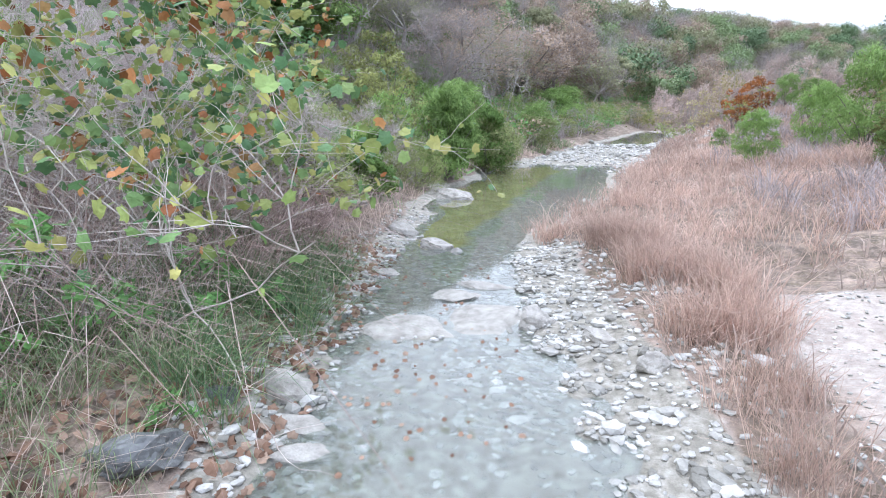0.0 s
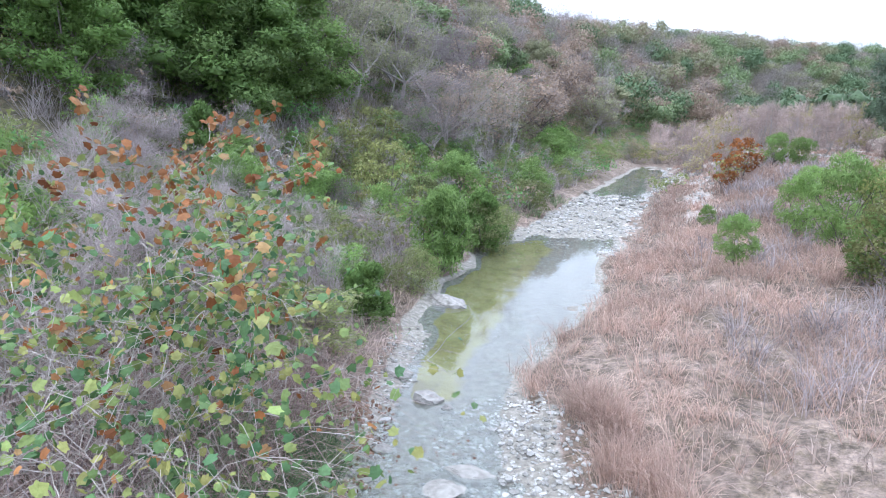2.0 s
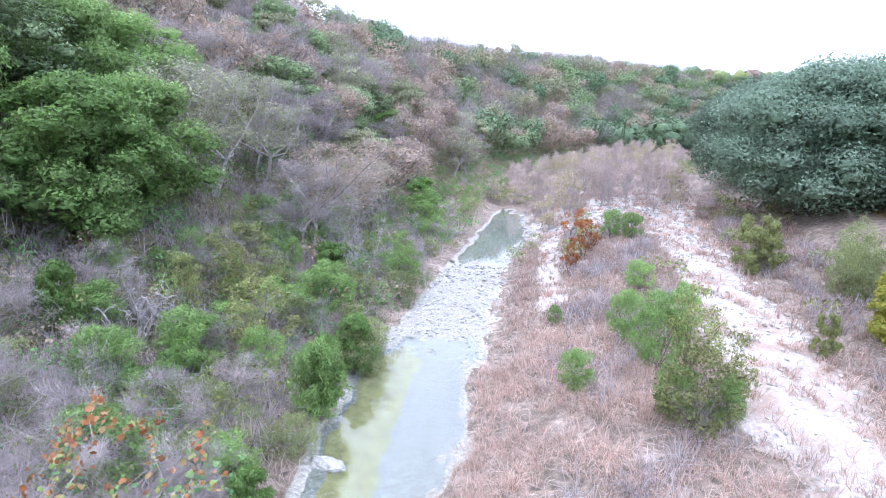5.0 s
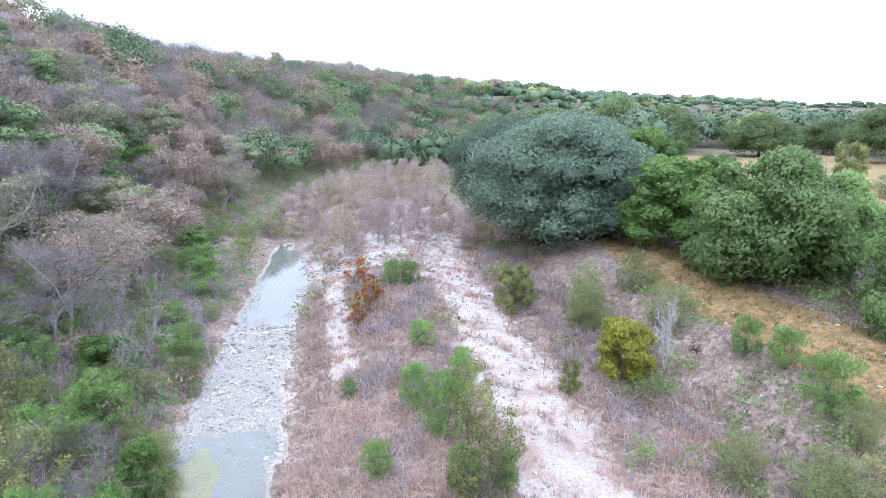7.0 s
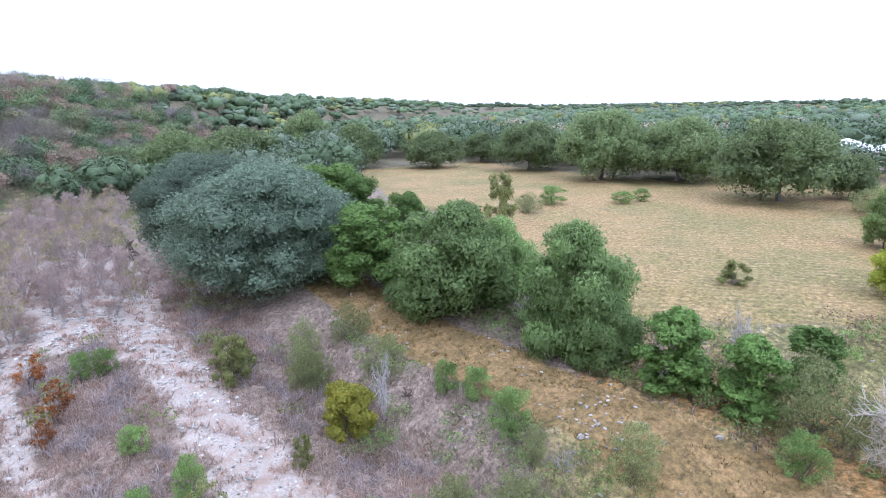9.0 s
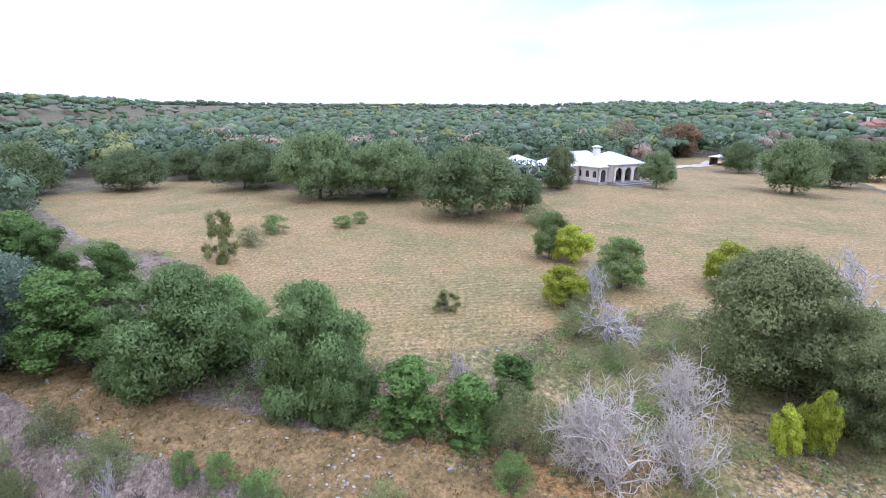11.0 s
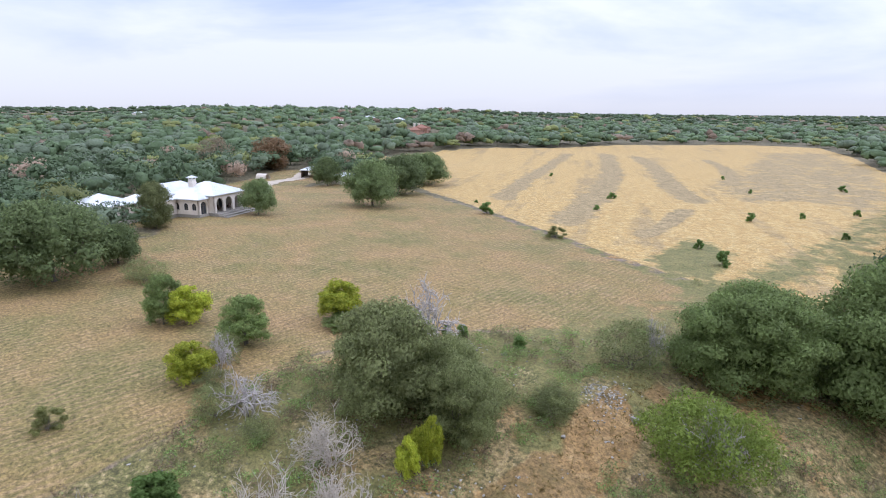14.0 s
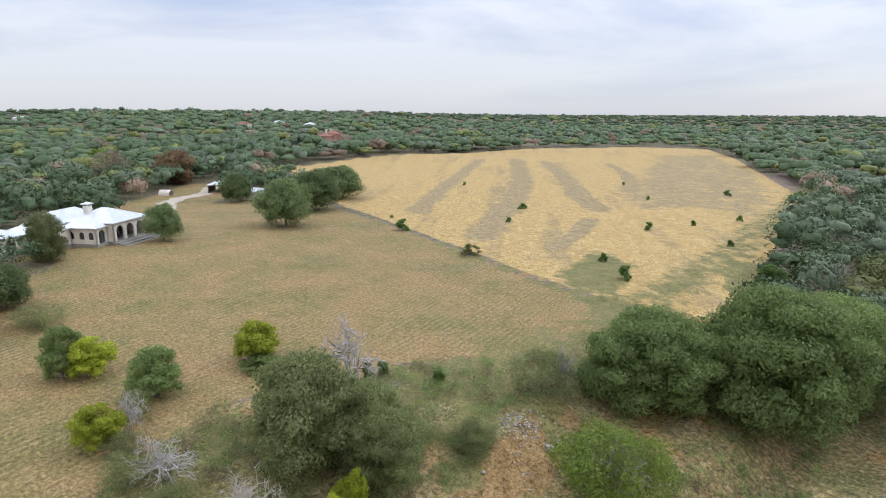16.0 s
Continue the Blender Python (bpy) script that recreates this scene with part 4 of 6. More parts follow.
plant(tree("live_oak", "grey-green oak standing in the brush", "tree", 15, 10, 8.2, .5, .115, SAGE, 84, 17000, stems=3, group="oaks in the brush"),
      [(32.5, -21.5, 9, 7.8), (26.5, -24, 5.5, 5.4), (30, -25.5, 5.5, 5), (104, -24, 6, 7.4)])
plant(tree("live_oak", "broad green oak above the creek bank", "tree", 16, 15, 11.5, .8, .16, BANK_OAK, 110, 24000, stems=2, group="oaks above the bank", flat=.65),
      [(18, -49.5, 12, 8.4), (9, -58, 15, 12), (6, -70, 14, 10.5), (21, -53, 7, 6)])
plant(tree("live_oak", "small dark oak in the hedge across the field", "tree", 17, 4.4, 4.8, .1, .09, OAK, 90, 5200, stems=3, group="trees in the field hedge"), DKOAK_AT)
plant(tree("elm", "yellow-turning small tree in the field hedge", "tree", 18, 3.6, 3.8, .3, .085, YELLOW, 80, 4600, stems=2, group="yellow trees"), YELLOW_AT)
plant(tree("shrub", "round olive-yellow bush on the bank slope", "shrub", 27, 2.8, 3, .1, .075, OLIVE_YELLOW, 60, 5200, stems=3, group="yellow trees"), [(22.4, 16.2, 2.9, 3.2)])
plant(tree("elm", "yellow-green tree with pale dead limbs by the bank", "tree", 19, 8, 5, .8, .1, YELLOW_GREEN, 70, 13000, bark=BLEACHED, stems=4, group="yellow trees", core=0), [(14.6, -35.2, 8.5, 5)])
# shrubs
plant(tree("shrub", "fresh green feathery shrub on the gravel", "shrub", 20, 2, 2, .05, .075, FRESH, 40, 4600, stems=4, group="green shrubs", core=0, slim=.2, fill=.4), BRIGHT_AT)
plant(tree("shrub", "dense green shrub on the creek bank", "shrub", 21, 2, 2, .1, .06, JUNIPER, 40, 2600, stems=3, group="green shrubs"), BRIGHT_AT_2)
plant(tree("shrub", "grey-green bushy shrub on the bank", "shrub", 22, 3, 2.5, .0, .06, SAGE, 60, 6200, stems=5, group="grey-green shrubs", core=0, slim=.32, fill=.35), SAGE_AT + [(38.6, -11.2, 3.6, 2.4), (41.6, -12.2, 3, 2.2), (47, -14.9, 3.2, 2.6), (27.6, -28.5, 3, 2.4), (34.5, -30, 3.4, 2.4), (24, -31, 2.6, 1.8)])
plant(tree("shrub", "pale feathery green bush", "shrub", 23, 2.4, 2.2, .05, .1, OLIVE, 18, 1500, stems=3, group="pale bushes", slim=.18), PALE_AT)
plant(tree("shrub", "small round dark-green bush in the grass", "shrub", 24, 2, 1.7, .0, .15, JUNIPER, 26, 620, stems=3, group="bushes in the golden field", core=3), FBUSH_AT)
plant(tree("sapling", "rust-orange leaved sapling on the gravel bar", "tree", 25, 1.8, 2.4, .5, .085, ORANGE, 16, 520, stems=3, group="rust-orange saplings", core=0), ORANGE_AT)
plant(tree("sapling", "sparse yellow-green sapling with bare twigs", "tree", 26, 2.4, 3, .2, .05, OLIVE, 34, 2600, stems=5, group="yellow-green saplings", core=0), YGSAP_AT)
# bare and dead wood
plant(dead_tree("dead_thicket", "tangled thicket of bare grey-pink branches", 41, 5.5, 5.5, TWIGGY, 12, 3, 4, "dead thickets", .05, .14), DEADB_AT)
plant(dead_tree("dead_tree", "bleached dead tree with forked bare limbs", 42, 3, 4.4, BLEACHED, 5, 3, 4, "dead trees", .02, .15), DEADW_AT)
plant(dead_tree("bare_tree", "slim pale bare tree with a few yellow leaves", 43, 3.6, 7.4, PALE_WOOD, 3, 3, 6, "bare trees", .01, .06, OLIVE, 200, .1), BARE_AT)
plant(dead_tree("brush_heap", "heap of bare grey drooping branches", 44, 3.2, 2.2, PALE_WOOD, 12, 2, 4, "brush heaps", .16, .04), BRUSH_AT)

# the turning trees behind the house
RUST = leaf_mat("rusty_oak_leaves", [(.2, .13, .07), (.25, .165, .09), (.32, .21, .115), (.36, .25, .145)])
plant(tree("oak", "rust-brown oak turning colour behind the drive", "tree", 81, 13, 10, .6, .26, RUST, 80, 4200, group="turning trees"), [(207, -90, 14.5, 11)])
plant(tree("oak", "grey-brown half-bare oak behind the house", "tree", 82, 12, 10, .6, .22, BROWN, 80, 3600, group="turning trees", core=0), [(214, -72, 13, 11)])
plant(tree("elm", "yellow-olive tree in the oak woods", "tree", 83, 9, 7, .6, .26, YELLOW_GREEN, 50, 2000, group="turning trees"), [(262, -84, 10, 9)])

# ---------------------------------------------------------------- the sycamore saplings on the near bank
def lobed_leaves(rng, spots, size, loose=1.0):
    """Five-lobed leaves, slightly cupped."""
    outline = np.array([(0, -.55), (.3, -.5), (.8, -.35), (.68, .02), (.95, .45), (.55, .52), (0, 1.05), (-.55, .52), (-.95, .45), (-.68, .02), (-.8, -.35), (-.3, -.5)])
    n = len(spots)
    nor = rng.normal(0, 1, (n, 3)) * loose + [0, -.35, .75]
    nor /= np.linalg.norm(nor, axis=1)[:, None]
    u = np.cross(nor, rng.normal(0, 1, (n, 3)))
    u /= np.linalg.norm(u, axis=1)[:, None]
    w = np.cross(nor, u)
    s = (size * rng.uniform(.55, 1.2, n))[:, None, None]
    cup = .22 * (outline ** 2).sum(1)[None, :, None]
    rim = spots[:, None] + s * (outline[None, :, :1] * u[:, None] + outline[None, :, 1:] * w[:, None] - cup * nor[:, None])
    v = np.concatenate([spots[:, None], rim], 1)
    k = np.arange(12)
    tri = np.stack([0 * k, k + 1, (k + 1) % 12 + 1], 1)
    return v.reshape(-1, 3), (tri[None] + np.arange(n)[:, None, None] * 13).reshape(-1, 3)


SYC_GREEN = leaf_mat("sycamore_green_leaves", [(.09, .18, .08), (.15, .26, .1), (.27, .35, .11), (.44, .41, .14)], .35, .5)
SYC_RUST = leaf_mat("sycamore_rust_leaves", [(.2, .075, .03), (.32, .13, .045), (.42, .2, .08), (.38, .27, .12)], .3, .6)
LITTER = leaf_mat("fallen_leaves", [(.13, .075, .05), (.22, .13, .085), (.3, .19, .13), (.36, .26, .19)], 0, .8)
PALE_TWIG = plain_mat("pale_sycamore_bark", (.32, .27, .23), (.58, .53, .48), .25, .75, .3, .005)


def sycamore(label, x, y, height, width, stems, n_leaves, rust, seed):
    rng = np.random.RandomState(seed)
    thing = tagged(new("sycamore_sapling"), label, "tree", "sycamore saplings")
    paths = []
    for k in range(stems):
        a = 6.283 * k / stems + rng.uniform(-.4, .4)
        foot = np.array([math.cos(a), math.sin(a), 0]) * .12
        grow(rng, foot - [0, 0, .15], (math.cos(a) * .42 * width / height, math.sin(a) * .42 * width / height, 1), height * rng.uniform(.62, .92), .012, 2, .55, 5, .0, 7, paths)
    fit = height / max(p[:, 2].max() for p, _ in paths)
    each = len(paths) // stems
    for k in range(stems):
        v, q = tubes(paths[k * each:(k + 1) * each], 5)
        part("stem", mesh_of("stem", v * [1, 1, fit], q, PALE_TWIG, True), None, thing)
    tips = np.concatenate([p[2:] for p, _ in paths]) * [1, 1, fit]
    tips = tips[tips[:, 2] > .15 * height]
    spots = tips[rng.randint(0, len(tips), n_leaves)] + rng.normal(0, .07, (n_leaves, 3))
    rusty = rng.uniform(0, 1, n_leaves) < rust * (.2 + 1.5 * np.clip(spots[:, 2] / height, 0, 1) ** 4)
    for name, pick, m in (("foliage", ~rusty, SYC_GREEN), ("rust_foliage", rusty, SYC_RUST)):
        lv, lq = lobed_leaves(rng, spots[pick], .072)
        part(name, mesh_of(name, lv, lq, m), None, thing)
    thing.matrix_basis = Matrix.Translation((x, y, float(ground(x, y)) - .05))
    return thing


sycamore("young sycamore with green and rust-orange leaves", -4.1, 7.7, 4.3, 2.4, 5, 2400, .8, 3)
sycamore("young sycamore with yellow-green leaves on pale stems", -2.75, 6.2, 3.9, 2.6, 5, 760, .3, 4)
sycamore("sparse young sycamore leaning over the bank", -2.6, 4.5, 2.9, 2.6, 4, 230, .25, 5)
sycamore("young sycamore with yellow-green leaves on pale stems", -4.6, 5.6, 3.2, 2.6, 4, 420, .2, 6)
plant(dead_tree("vine_tangle", "tangle of thin bare pinkish vines on the bank", 66, 3, 2.4, PALE_TWIG, 14, 2, 4, "vine tangles", .1, .011),
      [(-4.2, 6.4, 3.2, 2.6), (-3.2, 8.6, 3, 2.4), (-5.6, 8.2, 3.4, 3.2), (-2.7, 4.6, 2, 1.5), (-4.2, 4.4, 2.4, 2), (-3.4, 10.6, 2.6, 2.4), (-3.3, 5.3, 2.8, 2.2), (-2.9, 7.2, 2.8, 2.2), (-5.2, 6.6, 3, 3), (-3.6, 3.4, 2.2, 1.3), (-6.8, 7.2, 3.4, 3.4)])
plant(tree("weed", "leafy green weed on the bank", "plant", 68, .7, .6, .0, .055, BRIGHT, 10, 160, stems=3, group="bank weeds", core=0, slim=.4),
      [(-2.5, 3.9, .8, .6), (-2.0, 4.7, .7, .5), (-3.2, 4.4, .9, .8), (-2.9, 3.3, .7, .5), (-1.75, 3.4, .4, .25), (-2.4, 5.4, .8, .6), (-3.9, 3.8, .9, .9), (-1.7, 5.6, .5, .4)])
LILAC = leaf_mat("pale_mauve_vines", [(.3, .25, .24), (.38, .32, .31), (.46, .4, .385), (.54, .48, .46)], .45, .8, .3)
plant(fuzzy_tree("bare_thicket", "dense thicket of pale mauve leafless vines on the bank", 69, 3, 2.2, .0, PALE_TWIG, LILAC, 26, 5200, .34, .0032, "bare thickets", 5),
      [(-3.4, 9.6, 2.6, 2.1), (-5.3, 9.4, 3, 2.6), (-4.2, 11.6, 3, 2.2), (-6.9, 11, 3.4, 2.8), (-2.7, 12.8, 2.2, 1.7), (-5.8, 13.6, 3.2, 2.4), (-4, 15.6, 2.8, 2), (-8.4, 14.4, 3.4, 2.6), (-6.4, 17.2, 3, 2.2), (-2.3, 17.6, 2.2, 1.6), (-9.6, 18.4, 3.4, 2.4), (-3.6, 20.4, 2.4, 1.8), (-7.6, 22.6, 3.2, 2.2), (-4.6, 27.4, 3, 2.2), (-1.4, 24, 2.2, 1.6), (-6.4, 6.2, 2.6, 2.4), (-11.4, 23.4, 3.6, 2.6), (-8.4, 31, 3.2, 2.4), (-2.6, 32, 2.6, 2)])
r = np.random.RandomState(77)
lx, ly = r.uniform(-6, -.6, 5200), r.uniform(1.6, 9, 5200)
ls, lat = from_line(lx, ly, CREEK)
ok = -ls > table(lat, HALF) - .15
v, q = lobed_leaves(r, np.stack([lx[ok], ly[ok], ground(lx[ok], ly[ok]) + .03], 1), .05, .4)
fallen = r.uniform(-.95, .7, 130), r.uniform(2.4, 8, 130)
fv, fq = lobed_leaves(r, np.stack([*fallen, np.full(130, .012)], 1), .028, .12)
tagged(new("leaf_litter", mesh_of("leaf_litter", fv, fq, LITTER)), "small dark fallen leaves floating on the creek", "leaves", kind="stuff")
tagged(new("leaf_litter", mesh_of("leaf_litter", v, q, LITTER)), "fallen rust-brown sycamore leaves on the bank", "leaves", kind="stuff")

# ---------------------------------------------------------------- the wooded hillside across the creek
def open_land(x, y):
    """How far a place lies outside the fields, the yard and the drive."""
    return np.maximum(np.maximum(inside(x, y, MOWN_AREA), inside(x, y, GOLD_AREA)), np.maximum(26 - np.hypot(x - 118, y + 40) * 1.15, 9 - np.abs(from_line(x, y, DRIVE_LINE)[0])))




def scatter(rng, n, near, far, lo, hi):
    """Places by bearing and distance, even over the land."""
    r = np.sqrt(rng.uniform(near ** 2, far ** 2, n))
    a = np.radians(rng.uniform(lo, hi, n))
    return r * np.sin(a), r * np.cos(a)


def thin_out(x, y, gap):
    """Keeps places at least gap from those kept before."""
    cells, keep = {}, []
    for i, (a, b) in enumerate(zip(x, y)):
        k = (int(a // gap), int(b // gap))
        if all((a - c) ** 2 + (b - d) ** 2 > gap * gap for u in (-1, 0, 1) for v in (-1, 0, 1) for c, d in cells.get((k[0] + u, k[1] + v), ())):
            cells.setdefault(k, []).append((a, b))
            keep.append(i)
    return np.array(keep)


MAUVE = leaf_mat("mauve_grey_twigs", [(.26, .225, .212), (.31, .27, .256), (.37, .325, .308), (.43, .38, .36)], .45, .8, .3)
TAN = leaf_mat("tan_dry_leaves", [(.27, .2, .145), (.33, .25, .185), (.38, .29, .215), (.43, .34, .26)], .4, .7, .2)
GREY_OLIVE = leaf_mat("grey_olive_leaves", [(.2, .205, .115), (.24, .245, .14), (.29, .295, .17), (.34, .34, .2)], .35, .7, .2)
HILL_GREEN = leaf_mat("hillside_green_leaves", [(.14, .19, .085), (.168, .225, .102), (.2, .265, .122), (.23, .3, .138)], .3, .6, .2)
NEAR_HILL = [
    (tree("juniper", "green juniper on the wooded bank", "tree", 51, 5.4, 5.8, .3, .075, FRESH, 70, 8200, stems=1, group="bank junipers"), .2),
    (tree("live_oak", "dull green oak on the wooded bank", "tree", 52, 6, 5.8, .7, .075, HILL_GREEN, 64, 8200, stems=1, group="bank oaks", flat=.7), .2),
    (fuzzy_tree("oak", "tan-leaved oak on the wooded bank", 53, 5.6, 6, .8, BARK, MAUVE, 40, 5200, .3, .0055, "bank brown oaks", 2, TAN, 7000, .05), .2),
    (fuzzy_tree("elm", "thin olive-leaved tree on the wooded bank", 54, 5.2, 6, .6, PALE_WOOD, MAUVE, 40, 5200, .3, .0055, "bank olive trees", 2, GREY_OLIVE, 7000, .05), .2),
    (fuzzy_tree("bare_tree", "leafless mauve-grey tree on the wooded bank", 55, 5.2, 6, .5, PALE_WOOD, MAUVE, 44, 13000, .3, .006, "bank bare trees", 3), .2),
]
FAR_HILL = [
    (tree("juniper", "dark green juniper on the wooded hillside", "tree", 57, 5.6, 5.8, .3, .11, HILL_GREEN, 44, 3400, stems=1, group="hillside junipers"), .16),
    (tree("live_oak", "dull green oak on the wooded hillside", "tree", 58, 6.4, 5.8, .6, .11, GREY_OLIVE, 44, 3400, stems=1, group="hillside oaks", flat=.7), .14),
    (fuzzy_tree("oak", "tan-leaved oak on the wooded hillside", 59, 6.2, 6, .8, BARK, MAUVE, 30, 2000, .45, .014, "hillside brown oaks", 1, TAN, 3400, .1), .26),
    (fuzzy_tree("elm", "thin olive-leaved tree on the wooded hillside", 60, 6, 5.8, .6, PALE_WOOD, MAUVE, 30, 2000, .45, .014, "hillside olive trees", 1, GREY_OLIVE, 3400, .1), .16),
    (fuzzy_tree("bare_tree", "leafless mauve-grey tree on the wooded hillside", 67, 6, 6, .5, PALE_WOOD, MAUVE, 34, 5200, .45, .014, "hillside bare trees", 2), .28),
]
rng = np.random.RandomState(5)
hx, hy = scatter(rng, 18000, 17, 260, -52, 66)
hs, hat = from_line(hx, hy, CREEK)
ok = (hs < -9) & (hs > -80) & (hat > -8) & ((np.degrees(np.arctan2(hx, hy)) < -13) & (np.hypot(hx, hy) > 27) | (np.hypot(hx, hy) > 33) | (hs < -18))
hx, hy = hx[ok], hy[ok]
order = np.argsort(np.hypot(hx, hy))
hx, hy = hx[order], hy[order]
keep = thin_out(hx, hy, 4.2)
hx, hy = hx[keep], hy[keep]
far_hill = np.hypot(hx, hy)
for some, lo, hi in ((NEAR_HILL, 0, 44), (FAR_HILL, 44, 92)):
    pick = (far_hill >= lo) & (far_hill < hi)
    px, py = hx[pick], hy[pick]
    kinds = rng.choice(len(some), len(px), p=[w for _, w in some])
    # the near slope downstream is all evergreen
    kinds = np.where((np.degrees(np.arctan2(px, py)) < -13) & (np.hypot(px, py) < 50), np.where(rng.uniform(0, 1, len(px)) < .7, 0, 1), kinds)
    for k, (thing, _) in enumerate(some):
        plant(thing, [(float(a), float(b), rng.uniform(5, 9), rng.uniform(4.6, 7.8)) for a, b in zip(px[kinds == k], py[kinds == k])])
rest_x, rest_y = hx[far_hill >= 92], hy[far_hill >= 92]
plant(tree("juniper", "tall green juniper above the creek bank", "tree", 56, 5, 6.4, .3, .08, JUNIPER, 40, 4200, stems=2, group="creek-side junipers"), CEDL_AT)

# leafy shrubs between the trees and the water
fx, fy = scatter(rng, 900, 8, 44, -40, 12)
fs, fat = from_line(fx, fy, CREEK)
ok = (fs < -table(fat, HALF) - 1.2) & (fs > -12) & (fat > 8) & (np.hypot(fx + 3, fy - 7) > 3)
fx, fy = fx[ok], fy[ok]
keep = thin_out(fx, fy, 2.1)[:44]
plant(tree("shrub", "loose fresh green shrub above the creek", "shrub", 70, 2, 1.8, .0, .055, FRESH, 40, 4200, stems=4, group="creek-side shrubs", core=0, slim=.35, fill=.3),
      [(float(a), float(b), rng.uniform(1.4, 2.8), rng.uniform(1, 2.1)) for a, b in zip(fx[keep][:26], fy[keep][:26])])
plant(tree("shrub", "loose grey-green shrub above the creek", "shrub", 71, 2, 1.8, .0, .05, SAGE, 40, 4200, stems=4, group="creek-side shrubs", core=0, slim=.35, fill=.3),
      [(float(a), float(b), rng.uniform(1.4, 2.6), rng.uniform(1, 1.9)) for a, b in zip(fx[keep][26:], fy[keep][26:])])

# undergrowth along the wooded bank
UNDER = [
    (fuzzy_tree("shrub", "leafless grey twiggy shrub on the wooded bank", 61, 2, 1.7, .0, PALE_WOOD, MAUVE, 14, 1100, .32, .0045, "bare bank shrubs", 3), .2),
    (tree("shrub", "low green shrub on the wooded bank", "shrub", 62, 1.8, 1.5, .05, .055, FRESH, 16, 1100, stems=2, group="bank shrubs", core=0, slim=.35), .35),
    (tree("shrub", "low grey-green shrub on the wooded bank", "shrub", 63, 1.8, 1.4, .05, .055, SAGE, 16, 900, stems=2, group="bank shrubs", core=0, slim=.35), .25),
    (fuzzy_tree("shrub", "thin shrub with dry yellowish leaves on the wooded bank", 64, 1.8, 1.7, .0, PALE_WOOD, MAUVE, 14, 600, .3, .0045, "bank shrubs", 3, GREY_OLIVE, 500, .04), .2),
]
ux, uy = scatter(rng, 4000, 8, 75, -52, 30)
us, uat = from_line(ux, uy, CREEK)
ok = (us < -table(uat, HALF) - 1.6) & (us > -22) & (uat > 6) & (np.hypot(ux + 3, uy - 7) > 2.5)
ux, uy = ux[ok], uy[ok]
keep = thin_out(ux, uy, 1.45)[:215]
ux, uy = ux[keep], uy[keep]
kinds = rng.choice(len(UNDER), len(ux), p=[w for _, w in UNDER])
for k, (thing, _) in enumerate(UNDER):
    plant(thing, [(float(a), float(b), rng.uniform(1.1, 2.5), rng.uniform(.9, 2.1)) for a, b in zip(ux[kinds == k], uy[kinds == k])])

# bare reddish saplings on the upper gravel bar
bx, by = scatter(rng, 1800, 44, 125, 12, 44)
bs, bat = from_line(bx, by, CREEK)
ok = (np.hypot(bx - 39.5, by - 56.5) > 5) & (bs > -3) & (bs < 17) & (bat > 46) & ((bs > 2.5) | (bat > 60))
bx, by = bx[ok], by[ok]
keep = thin_out(bx, by, 1.9)[:190]
RUSSET = leaf_mat("russet_pink_twigs", [(.36, .27, .235), (.42, .325, .285), (.5, .4, .355), (.57, .47, .42)], .5, .8, .3)
STRAW_YELLOW = leaf_mat("pale_yellow_leaves", [(.36, .33, .13), (.42, .38, .16), (.48, .43, .2), (.52, .47, .25)], .45, .7, .2)
BAR_KINDS = [
    (fuzzy_tree("sapling", "leafless russet-pink sapling on the upper gravel bar", 65, 2.4, 3, .1, PALE_WOOD, RUSSET, 18, 1300, .4, .009, "bar saplings", 3), .62),
    (fuzzy_tree("sapling", "thin sapling with pale yellow leaves on the gravel bar", 66, 2.4, 3, .1, PALE_WOOD, RUSSET, 18, 800, .4, .009, "bar saplings", 3, STRAW_YELLOW, 500, .07), .38),
]
bar_kind = rng.choice(2, len(keep), p=[w for _, w in BAR_KINDS])
for k, (thing, _) in enumerate(BAR_KINDS):
    plant(thing, [(float(a), float(b), rng.uniform(1.8, 3.6), rng.uniform(1.8, 4.6)) for a, b in zip(bx[keep][bar_kind == k], by[keep][bar_kind == k])])


